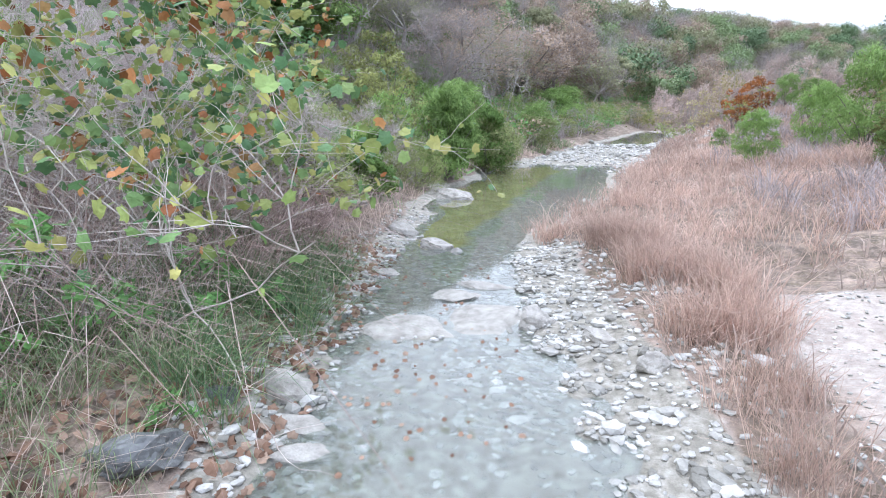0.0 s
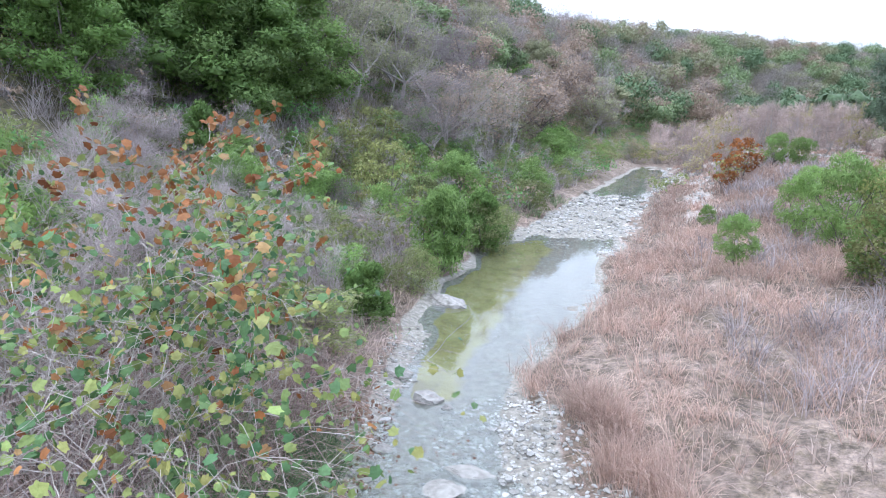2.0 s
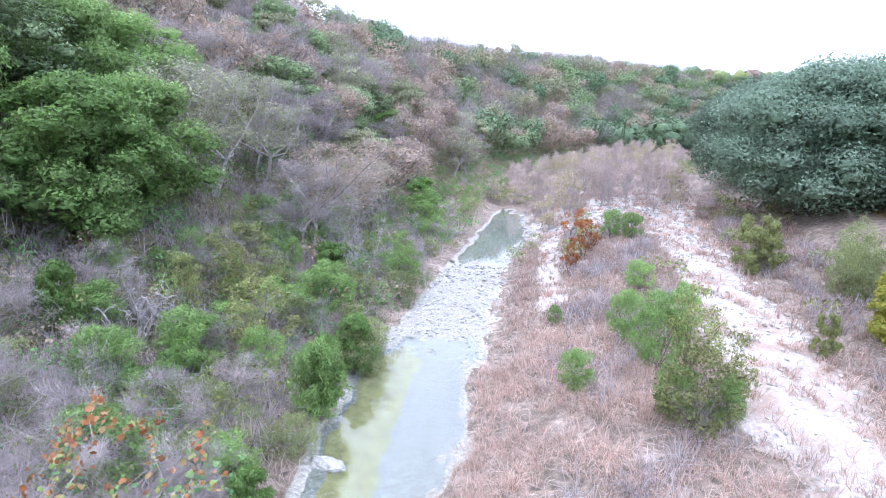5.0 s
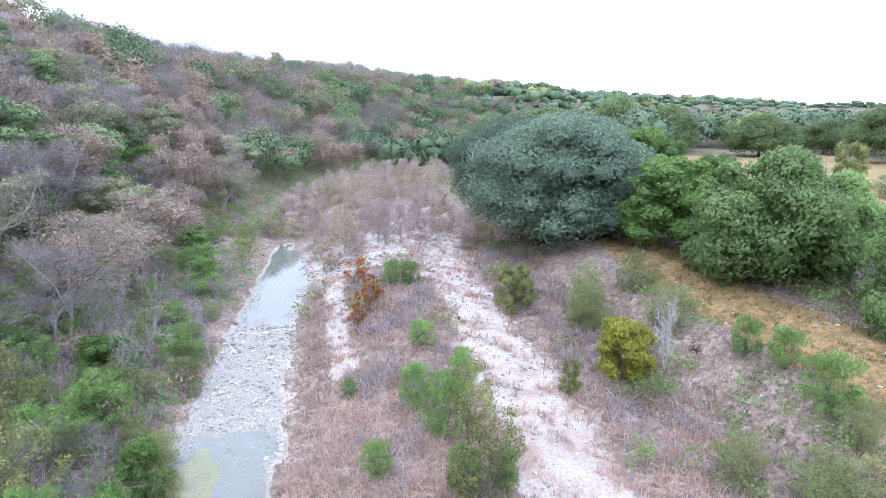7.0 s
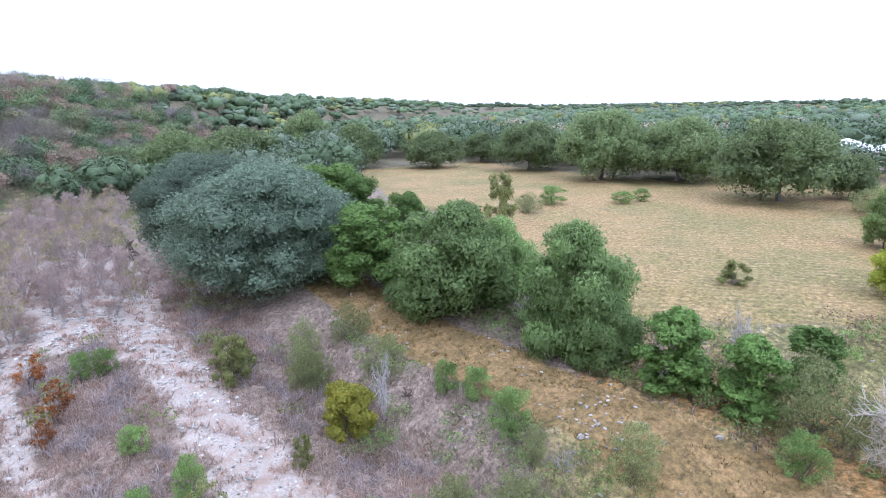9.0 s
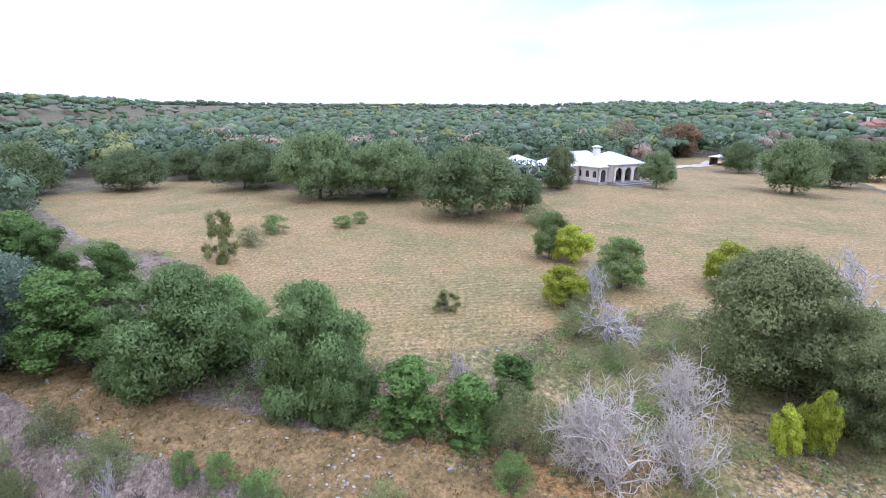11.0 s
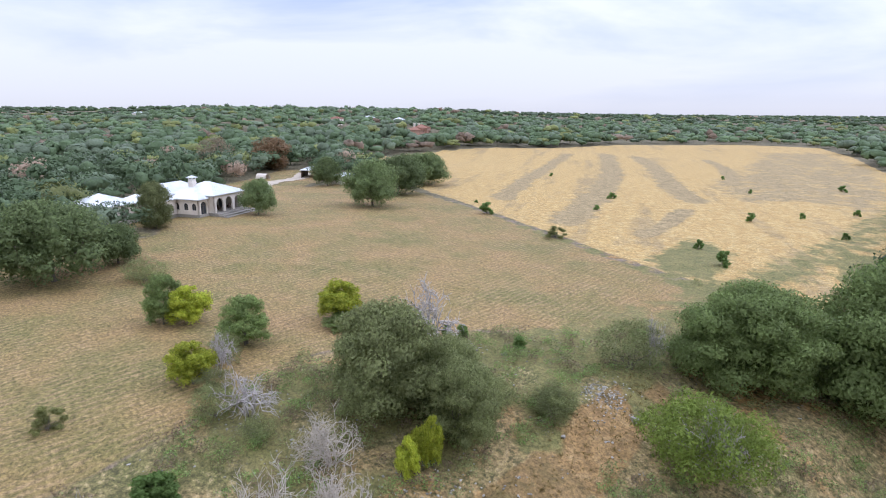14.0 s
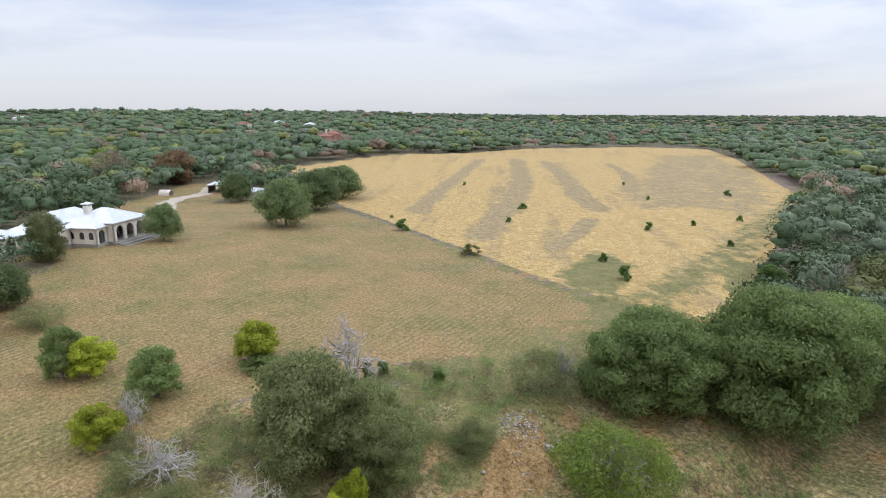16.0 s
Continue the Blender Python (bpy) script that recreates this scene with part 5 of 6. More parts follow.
# ---------------------------------------------------------------- the woods around, of uncounted trees
def woods(name, label, x, y, count, leaf, material, width, height, seed, kind_of="woods", k=7, core=2, bare=False):
    """Uneven crowns of dense leaf clumps, all in one mesh."""
    r = np.random.RandomState(seed)
    n = len(x)
    if n == 0:
        return
    z, w, h = ground(x, y), r.uniform(.75, 1.3, n) * width, r.uniform(.68, 1.42, n) * height
    d = r.normal(0, 1, (n, k, 3))
    d[..., 2] *= .7
    d /= np.linalg.norm(d, axis=2)[..., None]
    centre = d * np.stack([w * .3, w * .3, h * .2], 1)[:, None] + np.stack([x, y, z + h * .55], 1)[:, None]
    per = r.randint(0, k, (n, count))
    e = r.normal(0, 1, (n, count, 3))
    e[..., 2] = np.abs(e[..., 2]) * np.where(r.uniform(0, 1, (n, count)) < .75, 1, -1)
    e /= np.linalg.norm(e, axis=2)[..., None]
    spots = np.take_along_axis(centre, per[..., None].repeat(3, 2), 1) + e * np.stack([w * .27, w * .27, h * .25], 1)[:, None] * r.uniform(.65, 1.15, (n, count, 1))
    # only the leaves on the outer side of the clumps stay
    deep = np.full((n, count), 9.0)
    size = np.stack([w * .27, w * .27, h * .25], 1)[:, None]
    for j in range(k):
        inner = (((spots - centre[:, j][:, None]) / size) ** 2).sum(2)
        deep = np.minimum(deep, np.where(per == j, 9, inner))
    out_ = deep > .5
    spots, e = spots[out_], e[out_]
    if bare:
        made = sprays(r, spots, e, leaf * 2.4, leaf * .09)
    else:
        made = leaves(r, spots, leaf, e + [0, 0, .1], .7, .75)
    if core == 1:
        # the looser inner layer, of larger sprays
        m = max(8, count // 3)
        per = r.randint(0, k, (n, m))
        e = r.normal(0, 1, (n, m, 3))
        e[..., 2] = np.abs(e[..., 2]) * np.where(r.uniform(0, 1, (n, m)) < .85, 1, -1)
        e /= np.linalg.norm(e, axis=2)[..., None]
        p = np.take_along_axis(centre, per[..., None].repeat(3, 2), 1) + e * size * r.uniform(.4, .75, (n, m, 1))
        made = join(made, sprays(r, p.reshape(-1, 3), e.reshape(-1, 3), leaf * 3, leaf * .13) if bare else leaves(r, p.reshape(-1, 3), leaf * 1.5, e.reshape(-1, 3), .6, .7))
    elif core:
        mv, mq, ms = masses(r, centre.reshape(-1, 3), np.repeat(size[:, 0], k, 0) * (r.uniform(.75, .95, (n * k, 1)) if leaf > .35 else r.uniform(.45, .65, (n * k, 1))), core, .2)
        # what lies below or inside the neighbouring clumps is left away
        mid = mv[mq].mean(1)
        owner = mq[:, 0] // len(BALLS[core][0])
        seen = ms[mq].mean(1)[:, 2] > -.35
        for j in range(k):
            seen &= ((((mid - centre[owner // k, j]) / size[owner // k, 0]) ** 2).sum(1) > .5) | (owner % k == j)
        made = join((mv, mq[seen], ms), made)
    v, q, soft = made
    tagged(new(name, mesh_of(name, v, q, material, normals=soft)), label, kind_of, kind="stuff")


def forest(near, far, gap, count, leaf, width, height, n, lo, hi, seed, clumps, core):
    r = np.random.RandomState(seed)
    x, y = scatter(r, n, near, far, lo, hi)
    s, at = from_line(x, y, CREEK)
    ok = (open_land(x, y) < -3.2) & (np.abs(s) > 3.5) & ((s > 40) | (at < -55) & (s > -40) | (s < -76) | (s < -9) & (np.hypot(x, y) > 255) | (at > 105) & (s > 5)) & ~((s < 60) & (at > -60) & (at < 95) & (s > 0) & (np.hypot(x, y) < 90))
    ok &= noise_field(x, y) > -.75
    # the clearing before the villa
    ok &= ~((np.hypot(x - 334, y + 262) < 24) | (np.abs(x * .617 + y * .787) < 13) & (np.abs(x * .787 - y * .617 - 385) < 46))
    x, y = x[ok], y[ok]
    keep = thin_out(x, y, gap)
    x, y = x[keep], y[keep]
    kind = r.choice(4, len(x), p=[.64, .26, .03, .07])
    for k, (name, label, m) in enumerate((("green_woods", "evergreen oak woods", WOOD_GREEN), ("dusky_woods", "dusky grey-green oak woods", WOOD_DUSKY), ("grey_woods", "leafless grey-brown trees in the woods", TAN), ("olive_woods", "yellowish trees in the woods", WOOD_FRESH))):
        woods(name, label, x[kind == k], y[kind == k], count, leaf, m, width, height, seed + k, k=clumps, core=core)


def noise_field(x, y):
    return wave(x, y, 70, 9)


WOOD_GREEN = leaf_mat("oak_woods_leaves", [(.085, .128, .062), (.096, .144, .07), (.108, .162, .078), (.122, .18, .086)], .15, .6, .6, 9, .9)
WOOD_DUSKY = leaf_mat("dusky_woods_leaves", [(.1, .132, .083), (.113, .15, .094), (.127, .168, .105), (.14, .184, .116)], .15, .6, .6, 9, .9)
WOOD_FRESH = leaf_mat("fresh_woods_leaves", [(.165, .188, .062), (.185, .21, .07), (.21, .236, .078), (.23, .26, .088)], .15, .6, .6, 9, .9)
hill_kind = np.where(np.degrees(np.arctan2(rest_x, rest_y)) > 32, rng.choice(5, len(rest_x), p=[.14, .28, .14, .14, .3]), rng.choice(5, len(rest_x), p=[.22, .14, .3, .16, .18]))
for k, (label, m) in enumerate((("tan-leaved trees on the hill behind", TAN), ("green oaks and junipers on the hill behind", WOOD_GREEN), ("bare mauve-grey trees on the hill behind", MAUVE), ("olive trees on the hill behind", GREY_OLIVE), ("dull green trees on the hill behind", HILL_GREEN))):
    woods("hilltop_woods", label, rest_x[hill_kind == k], rest_y[hill_kind == k], 1700 if k == 2 else 1300, .23 if k == 2 else .17, m, 7.8, 7, 60 + k, k=8, core=1, bare=k == 2)
forest(60, 130, 5.6, 1300, .2, 9, 7.2, 4200, 8, 184, 72, 10, 2)
forest(130, 240, 5.6, 420, .3, 10.4, 7.2, 8500, 8, 184, 88, 7, 2)
forest(240, 420, 6.6, 90, .45, 11.5, 7.4, 11000, 14, 184, 76, 4, 2)
forest(420, 900, 9.5, 26, .7, 14.5, 7.6, 12000, 18, 184, 80, 2, 2)
forest(900, 3000, 22, 8, 1.6, 24, 9, 15000, 20, 186, 84, 2, 2)

# low brush under the trees of the wooded bank
r = np.random.RandomState(91)
qx, qy = scatter(r, 9000, 9, 150, -50, 40)
qs, qat = from_line(qx, qy, CREEK)
ok = (-qs - table(qat, HALF) > .9) & (qs > -30) & (qat > 6)
qx, qy = qx[ok][:3600], qy[ok][:3600]
kind = r.choice(5, len(qx), p=[.1, .22, .22, .3, .16])
for k, (label, m) in enumerate((("dry tan brush on the wooded bank", TAN), ("bare mauve-grey twiggy brush on the wooded bank", MAUVE), ("olive brush on the wooded bank", OLIVE), ("fresh green brush on the wooded bank", BRIGHT), ("grey-green brush on the wooded bank", SAGE))):
    woods("bank_brush", label, qx[kind == k], qy[kind == k], 130, .062, m, 1.9, 1.5, 92 + k, "brush", 4, 0, k == 1)

qx, qy = scatter(r, 9000, 30, 150, 8, 66)
qs, qat = from_line(qx, qy, CREEK)
zz = zones(qx, qy)
ok = (np.hypot(qx - 39.5, qy - 56.5) > 5) & ((qs > table(qat, HALF) + 1) | (qat > 60) & (qs > -4)) & (qs < 21) & (qat > 26) & (qat < 120) & (zz["sand"] < .4) & (zz["trail"] < .4) & (r.uniform(0, 1, len(qx)) < smooth(20, 62, qat) + .12)
qx, qy = qx[ok][:2500], qy[ok][:2500]
kind = r.choice(4, len(qx), p=[.4, .3, .18, .12])
for k, (label, m) in enumerate((("russet dry brush on the upper gravel bar", RUSSET), ("bare grey twiggy brush on the upper gravel bar", MAUVE), ("olive brush on the upper gravel bar", OLIVE), ("grey-green brush on the upper gravel bar", SAGE))):
    woods("bar_brush", label, qx[kind == k], qy[kind == k], 90, .09, m, 1.7, 1.3, 97 + k, "brush", 4, 0, k < 2)

qx, qy = scatter(r, 9000, 20, 78, 55, 176)
qs, qat = from_line(qx, qy, CREEK)
zz = zones(qx, qy)
ok = (qs > 9) & (zz["mown"] < .3) & (zz["gold"] < .3) & (zz["trail"] < .35) & (qs < 60) & (wave(qx, qy, 7, 55) > -.3)
qx, qy = qx[ok][:1900], qy[ok][:1900]
kind = r.choice(4, len(qx), p=[.3, .34, .16, .2])
for k, (label, m) in enumerate((("low grey-green brush in the rough grass", SAGE), ("low fresh green brush in the rough grass", FRESH), ("dry brown brush in the rough grass", BROWN), ("bare grey twiggy brush in the rough grass", TWIG))):
    woods("rough_brush", label, qx[kind == k], qy[kind == k], 140, .055, m, 1.5, .95, 103 + k, "brush", 4, 0, k == 3)

# ---------------------------------------------------------------- grasses
def tufts(name, label, x, y, blades, tall, wide, material, seed, splay=.35):
    """Tufts of tapered, bent blades in one mesh."""
    r = np.random.RandomState(seed)
    n = len(x) * blades
    bx, by = np.repeat(x, blades), np.repeat(y, blades)
    size = np.repeat(r.uniform(.6, 1.25, len(x)), blades)
    far = np.hypot(bx, by)
    base = np.stack([bx, by, ground(bx, by) - .03], 1)
    spread = r.normal(0, .09, (n, 2)) * size[:, None]
    base[:, :2] += spread
    out = spread / .09 * splay * .5 + r.normal(0, splay, (n, 2))
    h = (tall * size * r.uniform(.55, 1.1, n))[:, None]
    mid = base + np.concatenate([out * h * .3, h * .6], 1)
    tip = base + np.concatenate([out * h * .9, h * (1 - .25 * np.hypot(*out.T)[:, None])], 1)
    a = r.uniform(0, 6.283, n)
    w = ((wide + .0004 * far) * r.uniform(.7, 1.4, n))[:, None]
    u = np.stack([np.cos(a), np.sin(a), 0 * a], 1) * w
    v = np.stack([base - u, base + u, mid + u * .9, mid - u * .9, tip + u * .3, tip - u * .3], 1).reshape(-1, 3)
    i = np.arange(n)[:, None] * 6
    q = np.concatenate([i + [0, 1, 2, 3], i + [3, 2, 4, 5]], 1).reshape(-1, 4)
    return tagged(new(name, mesh_of(name, v, q, material)), label, "grass", kind="stuff")


r = np.random.RandomState(8)
gx, gy = scatter(r, 26000, 3, 62, 5, 68)
gs, gat = from_line(gx, gy, CREEK)
zz = zones(gx, gy)
past = gs - table(gat, HALF)
ok = (past > np.where((gat > 9.3) & (gat < 23), .1, np.where(gat < 9.3, 1.5, 1.1)) + .5 * wave(gx, gy, 2.5, 12)) & (past < 19) & (zz["sand"] < r.uniform(0, .4, len(gx)) + .8 * (np.hypot(gx, gy) > 9) * r.uniform(0, 1, len(gx)) ** 2) & (wave(gx, gy, 4.5, 13) + .8 * wave(gx, gy, 1.1, 16) > -.45 + r.uniform(-.5, .5, len(gx))) & (gat > 1) & ((gx < 2 + (gy - 3) * .45) | (gy > 6.5))
gx, gy = gx[ok], gy[ok]
near = np.hypot(gx, gy) < 24
tufts("russet_grass", "tall russet dry bunchgrass beside the creek", gx[near][:3800], gy[near][:3800], 13, .55, .0011, STRAW, 1, .75)
tufts("russet_grass", "russet dry grass on the gravel bar", gx[~near][:6500], gy[~near][:6500], 7, .46, .005, STRAW, 2, .55)
ex, ey = scatter(r, 30000, 10, 66, 8, 60)
ez = zones(ex, ey)
ok = (ez["sand"] > .45) & (from_line(ex, ey, CREEK)[0] > 3.2) & (wave(ex, ey, 3.2, 45) + .6 * wave(ex, ey, 1.2, 46) > .5)
tufts("russet_grass", "clumps of russet dry grass on the pale gravel", ex[ok][:850], ey[ok][:850], 10, .42, .004, STRAW, 15, .7)
cx, cy = r.uniform(1.9, 3.0, 900), r.uniform(2.0, 8.6, 900)
cs, cat = from_line(cx, cy, CREEK)
ok = (wave(cx, cy, 1.4, 19) > -.1) & (cs > 2.15 + .25 * wave(cx, cy, 1.7, 20)) & (cx < 2.3 + (cy - 3) * .42)
tufts("russet_grass", "tall feathery russet grass beside the gravel", cx[ok][:260], cy[ok][:260], 20, .62, .0009, STRAW, 10, .45)
tx, ty = scatter(r, 9000, 2.6, 40, 20, 100)
tz, ts = zones(tx, ty), from_line(tx, ty, CREEK)[0]
ok = (ts > 2) & (ts < 34) & (tz["trail"] < .5) & (tz["sand"] < .7) & (r.uniform(0, 1, len(tx)) < .35)
tufts("dry_grass", "thin pale dry grass on the bank", tx[ok], ty[ok], 6, .38, .006, THATCH, 3, .5)
tx, ty = scatter(r, 16000, 20, 62, 20, 170)
tz = zones(tx, ty)
ok = tz["trail"] > .5
tufts("track_grass", "short golden-brown grass on the track", tx[ok][:3400], ty[ok][:3400], 6, .24, .005, TRACK, 4, .9)
tx, ty = scatter(r, 9000, 1.8, 34, -70, 12)
nx, ny = scatter(r, 1500, 1.8, 8, -70, 0)
tx, ty = np.r_[nx, tx], np.r_[ny, ty]
ts, tat = from_line(tx, ty, CREEK)
ok = (-ts - table(tat, HALF) > .45) & (-ts < 11)
ok &= (np.hypot(tx, ty) > 8.5) | (r.uniform(0, 1, len(tx)) < .3)
tufts("bank_grass", "tangled pale dead grass on the wooded bank", tx[ok][:2900], ty[ok][:2900], 11, .4, .0014, THATCH, 5, .75)
ok &= wave(tx, ty, 3, 14) > .1
tufts("bank_sedge", "fine green sedge hanging over the creek edge", np.r_[tx[ok][:700], tx[ok][-700:]], np.r_[ty[ok][:700], ty[ok][-700:]], 14, .5, .0016, GREEN_GRASS, 6, .7)
tx, ty = scatter(r, 9000, 3.5, 48, -60, 30)
ts, tat = from_line(tx, ty, CREEK)
ok = (-ts - table(tat, HALF) > 1.3) & (-ts < 17) & (tat > 3) & (wave(tx, ty, 5, 41) > -.6)
tufts("twig_brush", "thin tangled grey-pink twigs on the wooded bank", tx[ok][:1700], ty[ok][:1700], 12, 1.15, .003, TWIGS, 11, .75)
wx, wy = r.uniform(-3.4, -1.2, 700), r.uniform(3.6, 7.5, 700)
ws, wat = from_line(wx, wy, CREEK)
ok = (-ws - table(wat, HALF) > .3) & (wave(wx, wy, 1.6, 47) > .0)
tufts("bank_sedge", "drooping fine green sedge and weeds on the near bank", wx[ok][:240], wy[ok][:240], 22, .5, .002, SEDGE, 16, .9)
CANE = leaf_mat("dry_pinkish_canes", [(.17, .12, .105), (.26, .19, .165), (.35, .265, .235), (.46, .37, .33)], .3, .8)
vx, vy = r.uniform(-7, -1.9, 1500), r.uniform(2.4, 10.5, 1500)
vs, vat = from_line(vx, vy, CREEK)
ok = (-vs - table(vat, HALF) > .75 + .4 * wave(vx, vy, 2, 43)) & (wave(vx, vy, 2.4, 44) > -.55) & (np.hypot(vx, vy) > 4.4)
tufts("vine_brush", "tangle of thin arching pinkish vines and canes on the bank", vx[ok][:800], vy[ok][:800], 13, .85, .002, CANE, 13, 1.4)
tx, ty = scatter(r, 9000, 9, 60, 12, 75)
ts, tat = from_line(tx, ty, CREEK)
tz = zones(tx, ty)
ok = (ts > 5) & (ts < 20) & (tz["sand"] < .25) & (tz["trail"] < .3) & (wave(tx, ty, 5, 42) > .0)
tufts("twig_brush", "thin grey-pink twigs standing in the russet grass", tx[ok][:1500], ty[ok][:1500], 10, .8, .004, TWIGS, 12, .6)

# ---------------------------------------------------------------- boulders and stones
def rock_mesh(name, seed, levels, rough, material, boxy=.5):
    """A worn limestone block: a rounded box with broken faces."""
    bm = bmesh.new()
    bmesh.ops.create_icosphere(bm, subdivisions=levels, radius=1)
    r = np.random.RandomState(seed)
    cuts = r.normal(0, 1, (9, 3))
    cuts /= np.linalg.norm(cuts, axis=1)[:, None]
    depth = r.uniform(.5, .85, 9)
    for v in bm.verts:
        p = np.array(v.co)
        for c, d in zip(cuts, depth):
            over = p @ c - d
            if over > 0:
                p = p - c * over * (.5 + boxy * .5)
        p = p * (1 + rough * noise.noise(Vector(p) * 2.3 + Vector((seed, 0, 0))) + rough * .5 * noise.noise(Vector(p) * 6 + Vector((seed, 4, 0))))
        v.co = p
    for f in bm.faces:
        f.smooth = False
    me = bpy.data.meshes.new(name)
    bm.to_mesh(me)
    bm.free()
    me.materials.append(material)
    return me


BIG = [rock_mesh("boulder", 3 + k, 4, .16, STONE, .9) for k in range(3)]
DARK = rock_mesh("boulder", 9, 4, .16, WET_STONE, .9)


def boulder(label, x, y, a, b, h, turn, dark=False, k=0, sunk=.35, lift=0.0):
    ob = tagged(new("boulder", DARK if dark else BIG[k % 3]), label, "rock", "creek boulders")
    ob.matrix_basis = Matrix.LocRotScale((x, y, float(ground(x, y)) + h * (1 - 2 * sunk) * .5 + lift), Euler((.08, .1, radians(turn))), (a / 2, b / 2, h / 2))


boulder("pale rounded limestone boulder at the gravel edge", .95, 5.75, .46, .36, .34, 20, k=1)
boulder("flat limestone block among pebbles", 1.5, 5.2, .36, .24, .2, -20, k=2)
boulder("long pale limestone block at the bank", -1.25, 4.2, .62, .34, .28, -25, k=0)
boulder("large dark wet boulder at the bank", -1.78, 3.0, .6, .36, .34, 35, dark=True)
boulder("small dark boulder among fallen leaves", -1.62, 3.85, .26, .2, .2, 10, dark=True)
boulder("flat mossy stone at the water's edge", -.98, 3.75, .5, .26, .16, -8, k=2)
boulder("flat pale stone at the water's edge", -.92, 3.4, .52, .2, .14, 12, k=1)
boulder("white stone at the water's edge", -.82, 2.75, .3, .26, .2, 12, k=1)
boulder("blocky stone at the gravel edge", 1.72, 4.4, .3, .26, .24, 30, k=0)
boulder("broad pale limestone slab in the pool", .25, 14.7, 1.25, .6, .42, -24, k=0, sunk=.3)
boulder("limestone block beside the pool", -.75, 10.3, .62, .4, .34, 5, k=1)
boulder("blocky limestone in the riffle", -.1, 9.3, .6, .42, .36, 10, k=2)
boulder("small stone in the riffle", .22, 9.0, .24, .2, .22, 40, k=0)
boulder("flat stone on the creek bank", -.75, 7.7, .42, .22, .2, 4, k=1)
boulder("flat pale stone under the bank brush", -1.8, 11, .8, .4, .3, 10, k=2)
boulder("grey upright stone beside the slab", -.75, 15.6, .5, .4, .6, 10, k=0, sunk=.25)
boulder("pale slab on the bank", -2.3, 13.2, .9, .5, .3, -10, k=1)
boulder("flat stones in the shallow water", .05, 4.35, .42, .26, .12, -12, k=2, sunk=.25)
boulder("white stone on the brush field edge", 33.4, -35.4, .7, .5, .5, 0, k=1)
for k, (x, y, s) in enumerate(((23.5, 4.2, .5), (24.8, 8.8, .4), (22.9, 10.3, .45), (25.6, -1.5, .4), (26.2, -7.2, .35), (24, 2.4, .3), (27.4, -10.6, .4), (20.6, -36.5, 1.1), (22.4, -30.2, .5))):
    boulder("pale stone lying on the bank slope", x, y, s, s * .7, s * .55, 40 * k, k=k)

# the rock shelf that crosses the creek, in two broken plates
for k, (x, y, a, b, turn) in enumerate(((-.42, 5.6, 1.5, .8, -14), (.42, 5.85, 1.15, .95, 6), (.55, 7.1, 1.0, .42, -4), (.15, 6.7, .8, .5, 20))):
    ob = tagged(new("rock_shelf", rock_mesh("rock_shelf", 20 + k, 4, .12, STONE, 1.0)), "thin worn limestone shelf across the creek bed", "rock", "rock shelves")
    ob.matrix_basis = Matrix.LocRotScale((x, y, -.015), Euler((.05, -.03, radians(turn))), (a / 2, b / 2, .075))

# ledge of bedded limestone on the hillside
for k, (dx, dz, w) in enumerate(((0, 0, 2.6), (.25, .42, 2.2), (-.1, .85, 1.8))):
    ob = tagged(new("rock_ledge", rock_mesh("rock_ledge", 30 + k, 3, .1, STONE, 1.0)), "bedded grey limestone ledge in the hillside", "rock", "rock ledges")
    ob.matrix_basis = Matrix.LocRotScale((-9.2 + dx, 37.5 + .4 * k, float(ground(-9.2, 37)) + .2 + dz), Euler((0, 0, .2)), (w / 2, .7, .26))


def stones(x, y, size, seed):
    """Many small worn stones in one mesh."""
    bm = bmesh.new()
    bmesh.ops.create_icosphere(bm, subdivisions=1, radius=1)
    base = np.array([v.co for v in bm.verts])
    tri = np.array([[v.index for v in f.verts] for f in bm.faces])
    bm.free()
    r = np.random.RandomState(seed)
    n = len(x)
    s = size[:, None] * np.stack([r.uniform(.7, 1.3, n), r.uniform(.5, .9, n), r.uniform(.3, .6, n)], 1)
    a = r.uniform(0, 6.283, n)
    v = base[None] * (1 + r.uniform(-.25, .2, (n, len(base), 1))) * s[:, None]
    c, d = np.cos(a)[:, None], np.sin(a)[:, None]
    v = np.stack([v[..., 0] * c - v[..., 1] * d, v[..., 0] * d + v[..., 1] * c, v[..., 2]], -1) + np.stack([x, y, ground(x, y) + s[:, 2] * .5], 1)[:, None]
    return v.reshape(-1, 3), (tri[None] + np.arange(n)[:, None, None] * len(base)).reshape(-1, 3)


r = np.random.RandomState(21)
PEBBLE = leaf_mat("creek_pebbles", [(.23, .22, .19), (.36, .35, .315), (.46, .45, .415), (.58, .565, .53)], 0, .8)
sx, sy = scatter(r, 50000, 2.2, 60, -30, 60)
nx, ny = scatter(r, 17000, 2.2, 12, -30, 62)
sx, sy = np.r_[nx, sx], np.r_[ny, sy]
ss, sat = from_line(sx, sy, CREEK)
over = ss - table(sat, HALF)
bar = np.maximum((over > -.75 - .35 * (sat < 9) * (sat > 3.6) + .5 * (sat < 3.4)) & (over < .6 + 1.1 * (sat < 9) * r.uniform(0, 1, len(sx))), (sat > 21.5) & (sat < 37) & (np.abs(ss) < table(sat, HALF) + .3))
bar &= ~((sat > 9.6) & (sat < 21) & (ss > 0))
ok = bar & (ss > -.3) & (sat > 1.5) & (sat < 60) | (np.abs(np.abs(ss) - table(sat, HALF) - .15) < .45) & (ss < 0) & (sat > 1.5) & (sat < 13) & (r.uniform(0, 1, len(sx)) < .7) | bar & (sat > 21) & (sat < 37)
sx, sy = sx[ok], sy[ok]
